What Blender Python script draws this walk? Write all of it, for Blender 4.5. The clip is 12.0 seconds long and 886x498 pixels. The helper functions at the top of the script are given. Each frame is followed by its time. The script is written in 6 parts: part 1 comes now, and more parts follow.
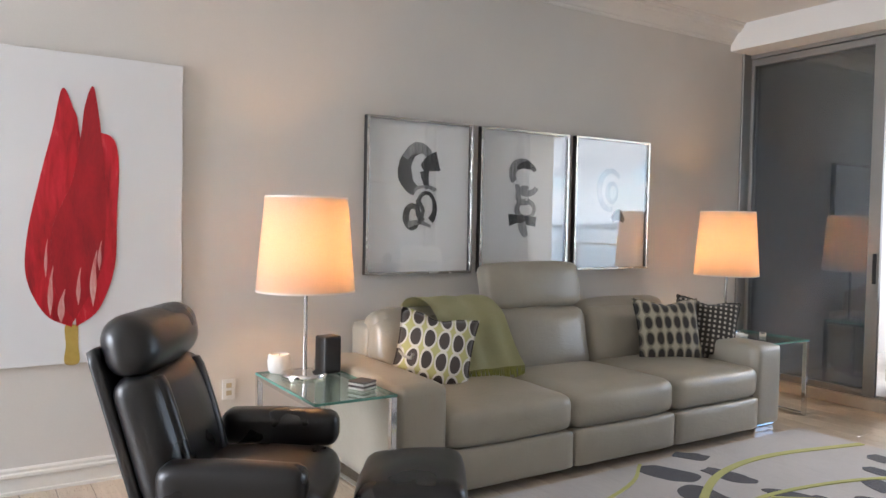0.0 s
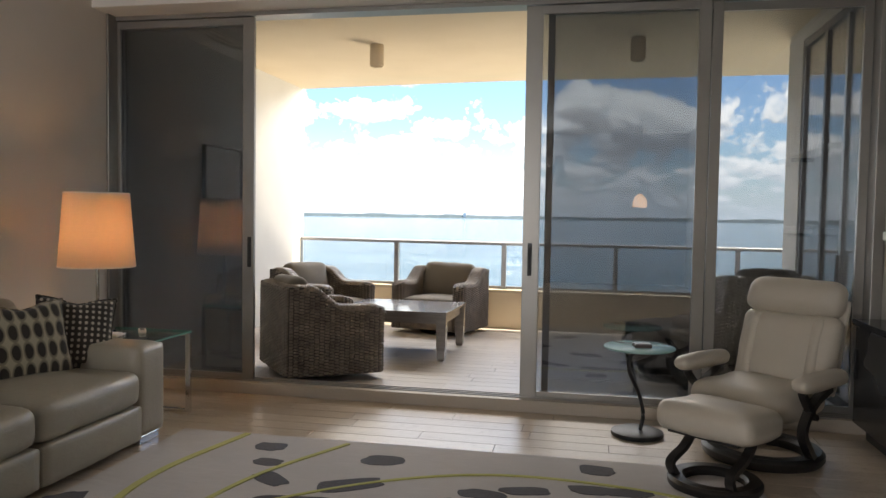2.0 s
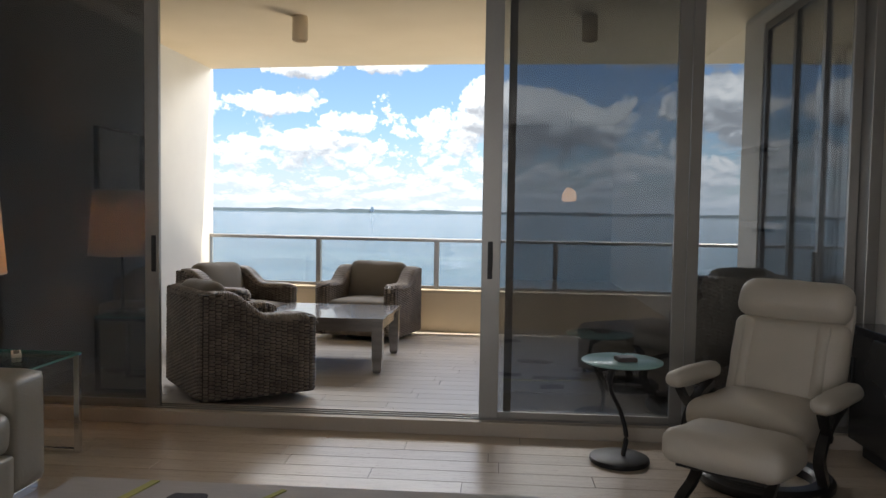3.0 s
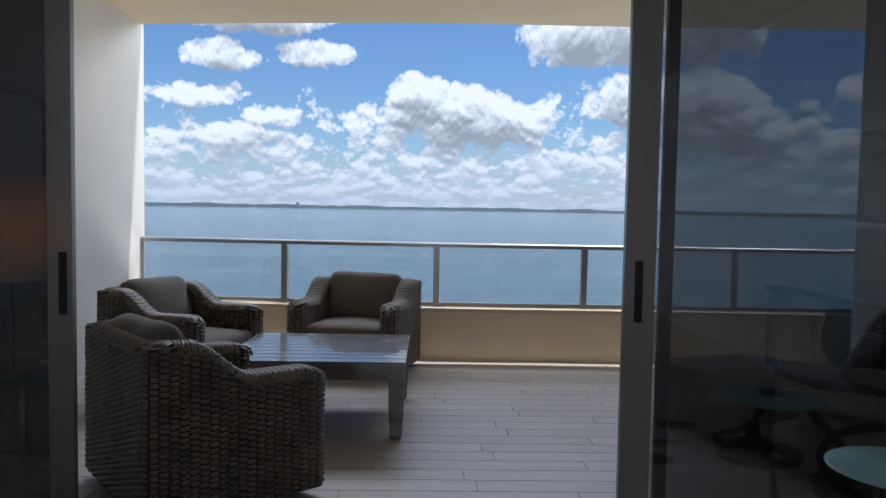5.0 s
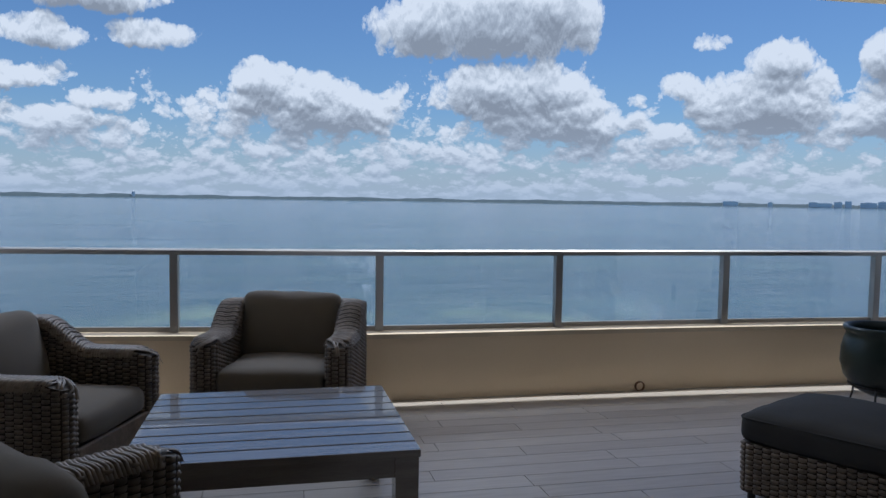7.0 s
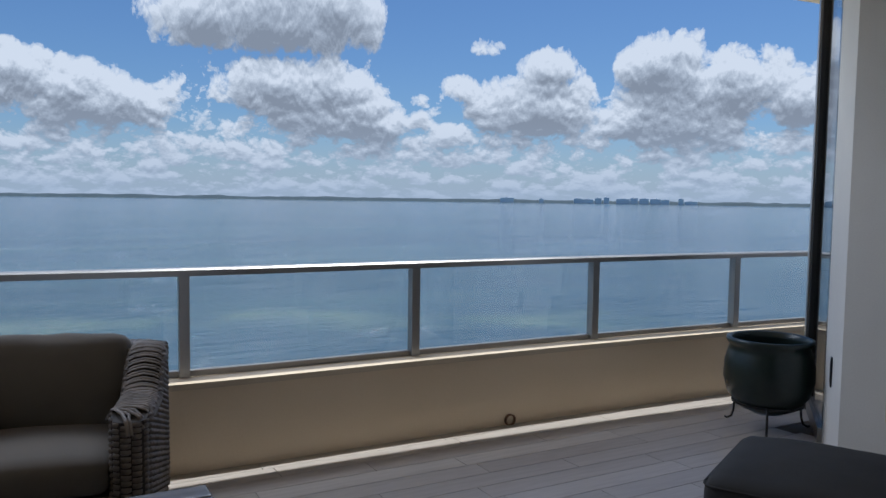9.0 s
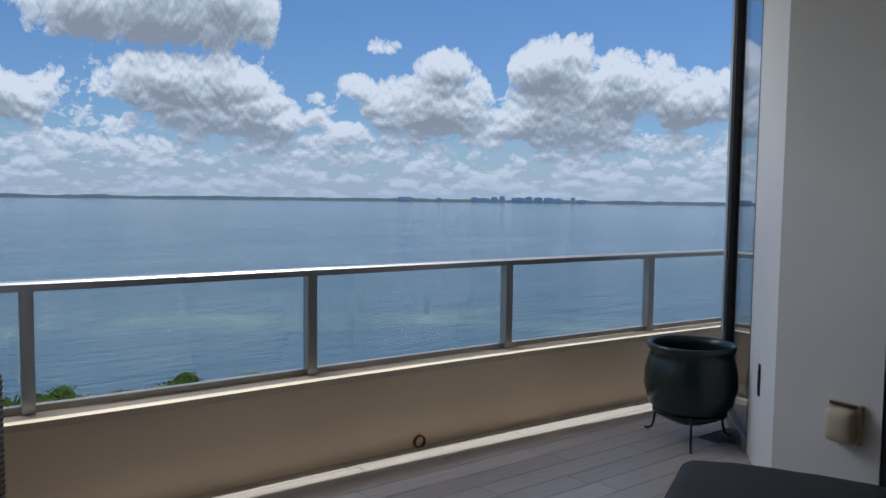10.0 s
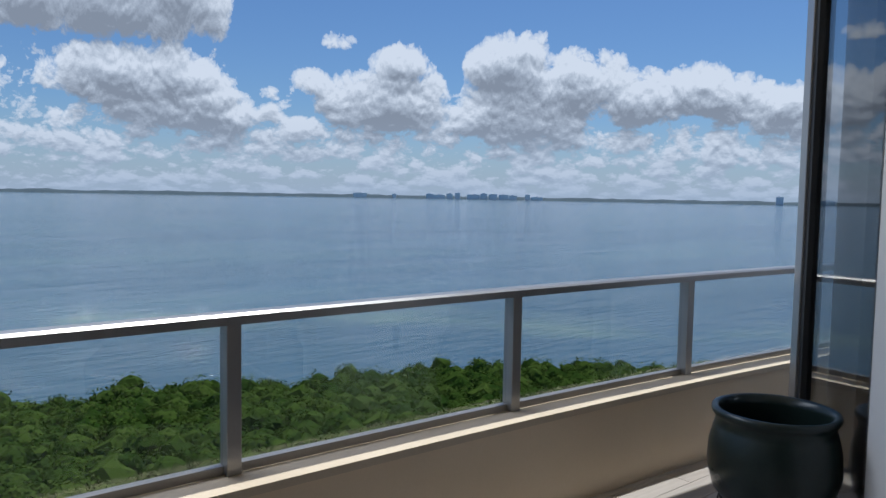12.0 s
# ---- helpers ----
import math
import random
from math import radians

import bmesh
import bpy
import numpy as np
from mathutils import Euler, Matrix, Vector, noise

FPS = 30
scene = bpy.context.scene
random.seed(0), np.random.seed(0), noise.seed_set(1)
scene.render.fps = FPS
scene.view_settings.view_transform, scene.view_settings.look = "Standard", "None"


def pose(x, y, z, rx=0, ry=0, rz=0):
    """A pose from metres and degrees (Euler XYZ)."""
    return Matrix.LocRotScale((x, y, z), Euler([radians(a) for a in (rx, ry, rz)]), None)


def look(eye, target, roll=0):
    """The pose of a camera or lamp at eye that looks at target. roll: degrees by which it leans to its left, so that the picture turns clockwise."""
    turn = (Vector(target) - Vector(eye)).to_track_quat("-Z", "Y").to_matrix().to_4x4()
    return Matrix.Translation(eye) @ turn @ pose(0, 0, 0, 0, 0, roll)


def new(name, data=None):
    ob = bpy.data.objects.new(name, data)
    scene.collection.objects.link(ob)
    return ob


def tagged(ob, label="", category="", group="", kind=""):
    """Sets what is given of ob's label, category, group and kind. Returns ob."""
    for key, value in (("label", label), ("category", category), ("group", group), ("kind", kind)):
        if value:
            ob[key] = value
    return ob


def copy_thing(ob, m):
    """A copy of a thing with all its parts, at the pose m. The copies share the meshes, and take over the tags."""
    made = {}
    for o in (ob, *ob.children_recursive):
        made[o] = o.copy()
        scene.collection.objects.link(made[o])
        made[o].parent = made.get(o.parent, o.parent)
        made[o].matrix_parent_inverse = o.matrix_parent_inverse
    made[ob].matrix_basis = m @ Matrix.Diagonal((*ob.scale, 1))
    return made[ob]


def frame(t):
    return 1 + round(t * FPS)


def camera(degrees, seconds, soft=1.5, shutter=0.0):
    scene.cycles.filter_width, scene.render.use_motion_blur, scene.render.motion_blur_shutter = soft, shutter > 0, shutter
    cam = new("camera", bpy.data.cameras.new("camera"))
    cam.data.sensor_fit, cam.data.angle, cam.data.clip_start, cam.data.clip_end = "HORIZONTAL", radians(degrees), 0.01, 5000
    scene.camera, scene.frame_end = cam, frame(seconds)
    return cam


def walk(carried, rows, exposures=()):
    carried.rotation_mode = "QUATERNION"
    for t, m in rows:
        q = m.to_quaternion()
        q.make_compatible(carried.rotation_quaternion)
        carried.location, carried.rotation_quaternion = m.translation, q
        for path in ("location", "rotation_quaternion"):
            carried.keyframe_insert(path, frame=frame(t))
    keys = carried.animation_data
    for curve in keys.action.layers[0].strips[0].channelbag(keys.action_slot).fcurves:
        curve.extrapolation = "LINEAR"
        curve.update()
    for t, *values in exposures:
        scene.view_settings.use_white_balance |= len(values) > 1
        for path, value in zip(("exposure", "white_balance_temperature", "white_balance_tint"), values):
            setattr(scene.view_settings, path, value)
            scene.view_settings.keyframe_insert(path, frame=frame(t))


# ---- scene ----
cam = camera(61.1, 12.0)
# seconds, eye, target, roll
PATH = [
    (0, (4.565, -6.124, 1.423), (2.884, -5.042, 1.351), 1.1),
    (0.5, (4.411, -6.097, 1.412), (3.036, -4.646, 1.346), 1.0),
    (1, (4.321, -6.034, 1.422), (3.311, -4.309, 1.346), 0.9),
    (1.5, (4.229, -5.864, 1.436), (3.572, -3.977, 1.348), 1.0),
    (2, (4.093, -5.553, 1.437), (3.7, -3.594, 1.345), 0.9),
    (2.5, (3.881, -5.224, 1.44), (3.638, -3.242, 1.34), 0.9),
    (3, (3.693, -4.815, 1.43), (3.543, -2.823, 1.327), 0.9),
    (5, (2.808, -2.92, 1.433), (2.852, -0.924, 1.321), 1.0),
    (5.5, (2.576, -2.508, 1.44), (2.73, -0.517, 1.325), 0.9),
    (6, (2.384, -2.044, 1.45), (2.627, -0.062, 1.328), 0.9),
    (6.5, (2.212, -1.644, 1.466), (2.538, 0.325, 1.338), 0.9),
    (8.5, (2.038, -0.176, 1.513), (2.887, 1.63, 1.373), 0.8),
    (9, (2.154, 0.072, 1.497), (3.115, 1.822, 1.362), 0.8),
    (9.5, (2.255, 0.31, 1.505), (3.322, 1.997, 1.373), 0.7),
    (10, (2.398, 0.537, 1.492), (3.586, 2.141, 1.358), 0.7),
    (10.5, (2.585, 0.814, 1.521), (3.854, 2.353, 1.384), 0.9),
    (11, (2.76, 1.084, 1.523), (4.054, 2.603, 1.386), 1.0),
    (11.5, (2.944, 1.434, 1.536), (4.235, 2.955, 1.396), 1.0),
    (12, (3.171, 1.813, 1.538), (4.452, 3.342, 1.396), 1.0),
]
# stops of the film camera as it settles from the dim room to the bright sea
EXPOSURES = [(0.0, 3.08, 6000, 10), (0.5, 3.04, 6100, 10), (1.0, 2.9, 6450, 10), (1.5, 2.35, 6550, 10), (2.0, 1.88, 6750, 10), (2.5, 1.58, 6750, 10), (3.0, 1.24, 6500, 10), (4.0, 0.88, 6050, 10),
             (5.0, 0.50, 5600, 10), (5.5, 0.37, 5480, 10), (6.5, 0.17, 5430, 10), (8.5, 0.06, 5430, 10), (12.0, 0.04, 5450, 10)]
walk(cam, [(t, look(eye, target, roll)) for t, eye, target, roll in PATH], EXPOSURES)


# ---------------------------------------------------------------- node helpers
def material(name):
    m = bpy.data.materials.new(name)
    m.use_nodes = True
    m.node_tree.nodes.clear()
    return m, m.node_tree


def node(nt, kind, **values):
    n = nt.nodes.new(kind)
    for key, value in values.items():
        if key.startswith("in_"):
            k = key[3:]
            n.inputs[int(k) if k.isdigit() else k.replace("_", " ")].default_value = value
        else:
            setattr(n, key, value)
    return n


def math_node(nt, op, a, b=None, clamp=False):
    n = nt.nodes.new("ShaderNodeMath")
    n.operation, n.use_clamp = op, clamp
    for i, v in enumerate((a, b)):
        if v is None:
            continue
        if isinstance(v, (int, float)):
            n.inputs[i].default_value = v
        else:
            nt.links.new(v, n.inputs[i])
    return n.outputs[0]


def ramp(nt, fac, stops, mode="LINEAR"):
    n = nt.nodes.new("ShaderNodeValToRGB")
    n.color_ramp.interpolation = mode
    e = n.color_ramp.elements
    while len(e) < len(stops):
        e.new(0.5)
    for el, (p, c) in zip(e, stops):
        el.position = p
        el.color = (*c, 1) if len(c) == 3 else c
    nt.links.new(fac, n.inputs[0])
    return n.outputs[0]


def mix_color(nt, fac, a, b, blend="MIX"):
    n = nt.nodes.new("ShaderNodeMix")
    n.data_type, n.blend_type = "RGBA", blend
    for socket, v in ((n.inputs[0], fac), (n.inputs[6], a), (n.inputs[7], b)):
        if isinstance(v, (int, float)):
            socket.default_value = v
        elif isinstance(v, tuple):
            socket.default_value = (*v, 1)
        else:
            nt.links.new(v, socket)
    return n.outputs[2]


def surface(nt, color, rough=0.5, metal=0.0, bump=None, bump_strength=0.2, bump_dist=0.005, spec=0.5, coat=0.0, sheen=0.0):
    p = nt.nodes.new("ShaderNodeBsdfPrincipled")
    for key, v in (("Base Color", color), ("Roughness", rough), ("Metallic", metal)):
        if isinstance(v, tuple):
            p.inputs[key].default_value = (*v, 1)
        elif isinstance(v, (int, float)):
            p.inputs[key].default_value = v
        else:
            nt.links.new(v, p.inputs[key])
    p.inputs["Specular IOR Level"].default_value = spec
    p.inputs["Coat Weight"].default_value = coat
    p.inputs["Sheen Weight"].default_value = sheen
    if bump is not None:
        b = node(nt, "ShaderNodeBump", in_Strength=bump_strength, in_Distance=bump_dist)
        nt.links.new(bump, b.inputs["Height"])
        nt.links.new(b.outputs[0], p.inputs["Normal"])
    out = nt.nodes.new("ShaderNodeOutputMaterial")
    nt.links.new(p.outputs[0], out.inputs[0])
    return p


def coords(nt, kind="Object", scale=(1, 1, 1)):
    c = nt.nodes.new("ShaderNodeTexCoord")
    mp = node(nt, "ShaderNodeMapping", in_Scale=scale)
    nt.links.new(c.outputs[kind], mp.inputs[0])
    return mp.outputs[0]


def noise_of(nt, vec, scale, detail=4.0, rough=0.55, distort=0.0):
    n = node(nt, "ShaderNodeTexNoise", in_Scale=scale, in_Detail=detail, in_Roughness=rough, in_Distortion=distort)
    nt.links.new(vec, n.inputs["Vector"])
    return n.outputs[0]


def mottled(name, dark, light, rough=(0.4, 0.6), scale=2.0, fine=60.0, bump=0.15, dist=0.002, metal=0.0, spec=0.5, coat=0.0, sheen=0.0, stretch=(1, 1, 1)):
    """A surface with broad blotches and fine grain."""
    m, nt = material(name)
    v = coords(nt, "Object", stretch)
    broad, grain = noise_of(nt, v, scale, 3), noise_of(nt, v, fine, 5, 0.6)
    both = math_node(nt, "ADD", math_node(nt, "MULTIPLY", broad, 0.65), math_node(nt, "MULTIPLY", grain, 0.35))
    col = ramp(nt, both, [(0.3, dark), (0.7, light)])
    r = math_node(nt, "ADD", math_node(nt, "MULTIPLY", broad, rough[1] - rough[0]), rough[0])
    surface(nt, col, r, metal, grain, bump, dist, spec, coat, sheen)
    return m


# ---------------------------------------------------------------- sky, clouds and sun
SUN_TO = Vector((0.292, 0.106, 0.951)).normalized()
sun = new("sun", bpy.data.lights.new("sun", "SUN"))
sun.data.energy, sun.data.angle, sun.data.color = 4.2, radians(0.53), (1.0, 0.91, 0.76)
sun.matrix_world = look((0, 0, 60), Vector((0, 0, 60)) - SUN_TO)

world = bpy.data.worlds.new("world")
scene.world = world
world.use_nodes = True
wt = world.node_tree
wt.nodes.clear()
sky = wt.nodes.new("ShaderNodeTexSky")
sky.sky_type, sky.sun_disc = "NISHITA", False
sky.sun_elevation = math.asin(SUN_TO.z)
sky.sun_rotation = math.atan2(SUN_TO.x, SUN_TO.y)
sky.air_density, sky.dust_density, sky.ozone_density = 1.0, 0.6, 2.5

# cumulus banks: bearing from north (+y), height, half width, half height, in degrees
BANKS = [(15.5, 12.4, 9.8, 3.9), (11.2, 12.4, 3.2, 2.4), (19.5, 13.2, 5.6, 3.2), (18.0, 7.6, 7.6, 3.2), (21.5, 5.6, 7.0, 2.4), (2.6, 6.4, 7.8, 3.0), (-0.6, 8.0, 3.6, 2.0),
         (35.5, 6.6, 6.4, 3.3), (36.4, 9.5, 3.0, 2.0), (32.1, 11.0, 1.5, 0.9), (30.4, 7.9, 2.4, 1.4), (29.5, 4.6, 3.8, 1.4), (26.7, 7.1, 1.4, 0.8), (44.8, 9.3, 4.0, 3.3), (45.4, 5.8, 7.0, 3.6),
         (50.0, 7.6, 4.8, 3.3), (54.0, 6.8, 4.4, 3.0), (59.3, 7.3, 4.2, 2.8), (64.0, 6.2, 5.0, 2.6), (-12.5, 13.3, 6.4, 2.0), (-14.9, 10.4, 3.7, 1.6), (-8.1, 10.9, 3.7, 1.4), (-16.8, 7.5, 3.0, 1.2),
         (-11.3, 6.4, 3.0, 1.3), (-15.0, 4.9, 5.0, 1.3), (-25.0, 7.2, 5.0, 2.2), (76.0, 9.0, 8.0, 3.0)]


def cloud_coords(nt):
    """Bearing and height of a direction of the sky, in degrees."""
    geo = nt.nodes.new("ShaderNodeTexCoord")
    sep = nt.nodes.new("ShaderNodeSeparateXYZ")
    nt.links.new(geo.outputs["Generated"], sep.inputs[0])
    az = math_node(nt, "MULTIPLY", math_node(nt, "ARCTAN2", sep.outputs[0], sep.outputs[1]), 57.2958)
    el = math_node(nt, "MULTIPLY", math_node(nt, "ARCSINE", sep.outputs[2]), 57.2958)
    return az, el


def vector_op(nt, op, a, *rest):
    n = node(nt, "ShaderNodeVectorMath", operation=op)
    for i, v in enumerate((a,) + rest):
        if isinstance(v, tuple):
            n.inputs[i].default_value = v
        else:
            nt.links.new(v, n.inputs[i])
    return n


def cloud_body(nt, az, el):
    """The broad masses: about 0 on each bank's outline and 1 in its heart, with flat feet."""
    both = nt.nodes.new("ShaderNodeCombineXYZ")
    nt.links.new(az, both.inputs[0])
    nt.links.new(el, both.inputs[1])
    body = None
    for a, e, w, h in BANKS:
        d = vector_op(nt, "MULTIPLY_ADD", both.outputs[0], (1 / w, 1 / h, 0), (-a / w, -e / h, 0)).outputs[0]
        d = vector_op(nt, "MAXIMUM", d, vector_op(nt, "MULTIPLY", d, (1, -1.5, 0)).outputs[0]).outputs[0]
        d = math_node(nt, "MULTIPLY", math_node(nt, "SUBTRACT", 1.0, vector_op(nt, "DOT_PRODUCT", d, d).outputs["Value"]), min(1.0, 0.25 + h / 3.2))
        if body is None:
            body = d
        else:
            n = node(nt, "ShaderNodeMath", operation="SMOOTH_MAX", in_2=0.12)
            nt.links.new(body, n.inputs[0])
            nt.links.new(d, n.inputs[1])
            body = n.outputs[0]
    # low decks that close up towards the horizon
    low = math_node(nt, "MULTIPLY", math_node(nt, "SUBTRACT", 7.7, el), 0.085)
    low = math_node(nt, "MINIMUM", low, 0.30)
    return math_node(nt, "MAXIMUM", math_node(nt, "MAXIMUM", body, -0.9), low)


def cloud_puffs(nt, az, el):
    """Cauliflower heads, squashed together towards the horizon."""
    flat = nt.nodes.new("ShaderNodeCombineXYZ")
    nt.links.new(az, flat.inputs[0])
    up = math_node(nt, "LOGARITHM", math_node(nt, "ADD", math_node(nt, "MAXIMUM", el, -1.0), 3.0), 2.71828)
    nt.links.new(math_node(nt, "MULTIPLY", up, 10.5), flat.inputs[1])
    warp = node(nt, "ShaderNodeTexNoise", in_Scale=0.45, in_Detail=4.0, in_Roughness=0.6)
    nt.links.new(flat.outputs[0], warp.inputs["Vector"])
    bent = vector_op(nt, "MULTIPLY_ADD", warp.outputs["Color"], (1.7, 1.5, 0), flat.outputs[0]).outputs[0]
    cell = node(nt, "ShaderNodeTexVoronoi", in_Scale=0.50, in_Detail=4.0, in_Roughness=0.55, in_Lacunarity=2.3, feature="SMOOTH_F1", in_Smoothness=0.35)
    nt.links.new(bent, cell.inputs["Vector"])
    heads = math_node(nt, "MULTIPLY", math_node(nt, "SUBTRACT", 1.02, cell.outputs["Distance"]), 0.9)
    wide = math_node(nt, "SUBTRACT", noise_of(nt, flat.outputs[0], 0.24, 7, 0.56), 0.5)
    return math_node(nt, "ADD", heads, math_node(nt, "MULTIPLY", wide, 1.5))


azimuth, height = cloud_coords(wt)
fields = []
for lift in (0.0, 0.4, 1.6):
    el = math_node(wt, "ADD", height, lift)
    body, puffs = cloud_body(wt, azimuth, el), cloud_puffs(wt, azimuth, el)
    ragged = math_node(wt, "MULTIPLY", math_node(wt, "ADD", body, 0.75), 1.5, True)
    fields.append((math_node(wt, "ADD", body, math_node(wt, "MULTIPLY", math_node(wt, "MULTIPLY", puffs, ragged), 0.80)), body))
(here, _), (near, _), (above, mass_above) = fields
cover = ramp(wt, math_node(wt, "ADD", here, 0.36), [(0.46, (0, 0, 0)), (0.53, (0.5, 0.5, 0.5)), (0.70, (1, 1, 1))])
# sun from high up: crests facing it are white, what lies under more cloud is grey
relief = math_node(wt, "MULTIPLY", math_node(wt, "SUBTRACT", here, near), 1.05)
under = math_node(wt, "MULTIPLY", math_node(wt, "ADD", math_node(wt, "MULTIPLY", mass_above, 0.55), math_node(wt, "MULTIPLY", above, 0.38)), 0.72, True)
light = math_node(wt, "SUBTRACT", math_node(wt, "ADD", relief, 0.83), under, True)
cloud_color = ramp(wt, light, [(0.05, (3.1, 3.3, 3.6)), (0.36, (4.5, 4.75, 5.05)), (0.62, (6.4, 6.6, 6.75)), (0.88, (8.5, 8.5, 8.4))])
hazy = math_node(wt, "SUBTRACT", 1.0, math_node(wt, "DIVIDE", height, 6.5), True)
blue = mix_color(wt, 1.0, sky.outputs[0], (0.73, 0.845, 0.965), "MULTIPLY")
clouds = mix_color(wt, cover, blue, cloud_color)
final = mix_color(wt, math_node(wt, "MULTIPLY", math_node(wt, "POWER", hazy, 1.5), 0.85), clouds, (4.6, 5.3, 6.1))
back = node(wt, "ShaderNodeBackground", in_Strength=0.08)
wt.links.new(final, back.inputs[0])
wout = wt.nodes.new("ShaderNodeOutputWorld")
wt.links.new(back.outputs[0], wout.inputs[0])

# daylight fill lamp in an added window at the far end, behind the walk
rear_light = new("rear_fill_light", bpy.data.lights.new("rear_fill_light", "AREA"))
rear_light.data.shape, rear_light.data.size, rear_light.data.size_y = "RECTANGLE", 1.9, 2.2
rear_light.data.energy, rear_light.data.color = 43.0, (0.97, 0.97, 1.0)
rear_light.matrix_world = look((1.3, -10.93, 1.6), (2.2, 0, 1.5))

# added lamp, unseen above the slab's edge; boosts skylight through the balcony's open side
deck_fill = new("balcony_fill_light", bpy.data.lights.new("balcony_fill_light", "AREA"))
deck_fill.data.shape, deck_fill.data.size, deck_fill.data.size_y = "RECTANGLE", 6.8, 1.3
deck_fill.data.energy, deck_fill.data.color = 165.0, (1.0, 0.97, 0.93)
deck_fill.matrix_world = look((2.2, 7.5, 4.6), (2.2, -0.6, 0.6))

# added lamp, hidden below the parapet, for bay-reflected sun on the balcony's ceiling
bay_fill = new("bay_fill_light", bpy.data.lights.new("bay_fill_light", "AREA"))
bay_fill.data.shape, bay_fill.data.size, bay_fill.data.size_y = "RECTANGLE", 7.0, 6.0
bay_fill.data.energy, bay_fill.data.color = 1000.0, (1.0, 0.90, 0.74)
bay_fill.matrix_world = look((10.2, 15.0, -8.0), (2.6, 2.0, 3.2))

# ---------------------------------------------------------------- materials
PAINT = mottled("greige_wall_paint", (0.58, 0.555, 0.52), (0.64, 0.615, 0.58), (0.5, 0.65), 1.2, 140, 0.06, 0.001)
CEILING = mottled("white_ceiling_paint", (0.70, 0.69, 0.66), (0.76, 0.75, 0.72), (0.6, 0.75), 1.0, 120, 0.05, 0.001)
TRIM = mottled("white_trim_paint", (0.66, 0.64, 0.60), (0.73, 0.71, 0.67), (0.3, 0.42), 1.5, 80, 0.04, 0.001)
STUCCO = mottled("cream_stucco", (0.70, 0.575, 0.405), (0.78, 0.655, 0.485), (0.75, 0.9), 1.1, 90, 0.35, 0.003)
STUCCO_WHITE = mottled("off_white_stucco", (0.62, 0.60, 0.56), (0.71, 0.69, 0.65), (0.7, 0.85), 1.3, 100, 0.3, 0.003)
LEDGE = mottled("sun_bleached_ledge", (0.52, 0.43, 0.31), (0.62, 0.53, 0.40), (0.7, 0.85), 2.5, 70, 0.3, 0.003)
ALUMINIUM = mottled("bronze_grey_aluminium", (0.25, 0.24, 0.225), (0.32, 0.305, 0.285), (0.3, 0.42), 2.0, 150, 0.04, 0.001, 0.6)
RAIL_METAL = mottled("light_grey_aluminium_rail", (0.30, 0.295, 0.285), (0.38, 0.37, 0.36), (0.28, 0.4), 2.0, 160, 0.04, 0.001, 0.7)
GASKET = mottled("black_rubber_gasket", (0.012, 0.012, 0.012), (0.022, 0.022, 0.022), (0.5, 0.65), 3, 90)
CHROME = mottled("polished_chrome", (0.70, 0.70, 0.70), (0.80, 0.80, 0.80), (0.06, 0.14), 3, 60, 0.01, 0.001, 1.0)
BLACK_METAL = mottled("black_painted_metal", (0.012, 0.012, 0.013), (0.028, 0.028, 0.03), (0.3, 0.45), 4, 90, 0.05, 0.001, 0.3)
BLACK_LEATHER = mottled("black_leather", (0.006, 0.006, 0.007), (0.012, 0.012, 0.013), (0.22, 0.36), 2.5, 190, 0.25, 0.002, 0, 0.5)
CREAM_LEATHER = mottled("cream_leather", (0.50, 0.45, 0.375), (0.58, 0.53, 0.45), (0.36, 0.48), 2.2, 190, 0.2, 0.002)
BLACK_WOOD = mottled("black_stained_wood", (0.010, 0.009, 0.009), (0.022, 0.020, 0.019), (0.25, 0.4), 3, 70, 0.1, 0.001, 0, 0.5, 0.2, 0, (1, 1, 8))
DARK_CABINET = mottled("dark_lacquer", (0.022, 0.021, 0.020), (0.036, 0.034, 0.032), (0.2, 0.32), 1.2, 50, 0.03, 0.001)
WICKER = mottled("weathered_wicker", (0.085, 0.067, 0.052), (0.26, 0.21, 0.165), (0.38, 0.55), 9, 55, 0.4, 0.002)
# dark brown that paints the shade in the gaps of the weave
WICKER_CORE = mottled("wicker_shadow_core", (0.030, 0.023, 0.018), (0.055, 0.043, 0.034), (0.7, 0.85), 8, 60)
OUTDOOR_FABRIC = mottled("taupe_outdoor_fabric", (0.125, 0.108, 0.088), (0.170, 0.148, 0.120), (0.8, 0.92), 2.5, 320, 0.35, 0.002, 0, 0.3, 0, 0.15)
CHARCOAL_FABRIC = mottled("charcoal_outdoor_fabric", (0.032, 0.032, 0.033), (0.055, 0.054, 0.054), (0.75, 0.9), 2.5, 300, 0.35, 0.002, 0, 0.3)
TABLE_WOOD = mottled("weathered_grey_teak", (0.13, 0.113, 0.10), (0.22, 0.193, 0.17), (0.18, 0.27), 2.0, 30, 0.10, 0.001, 0, 0.7, 0.6, 0, (1.0, 9, 9))
POT_GLAZE = mottled("dark_green_glaze", (0.007, 0.014, 0.0125), (0.018, 0.030, 0.026), (0.22, 0.4), 3, 40, 0.12, 0.003)
WHITE_PLASTIC = mottled("white_plastic", (0.70, 0.69, 0.66), (0.76, 0.75, 0.72), (0.35, 0.45), 3, 80, 0.02, 0.001)
BEIGE_PLASTIC = mottled("beige_plastic", (0.45, 0.38, 0.25), (0.53, 0.46, 0.32), (0.45, 0.6), 4, 80, 0.05, 0.001)
BLACK_PLASTIC = mottled("black_plastic", (0.012, 0.012, 0.012), (0.024, 0.024, 0.024), (0.35, 0.5), 4, 100, 0.06, 0.001)
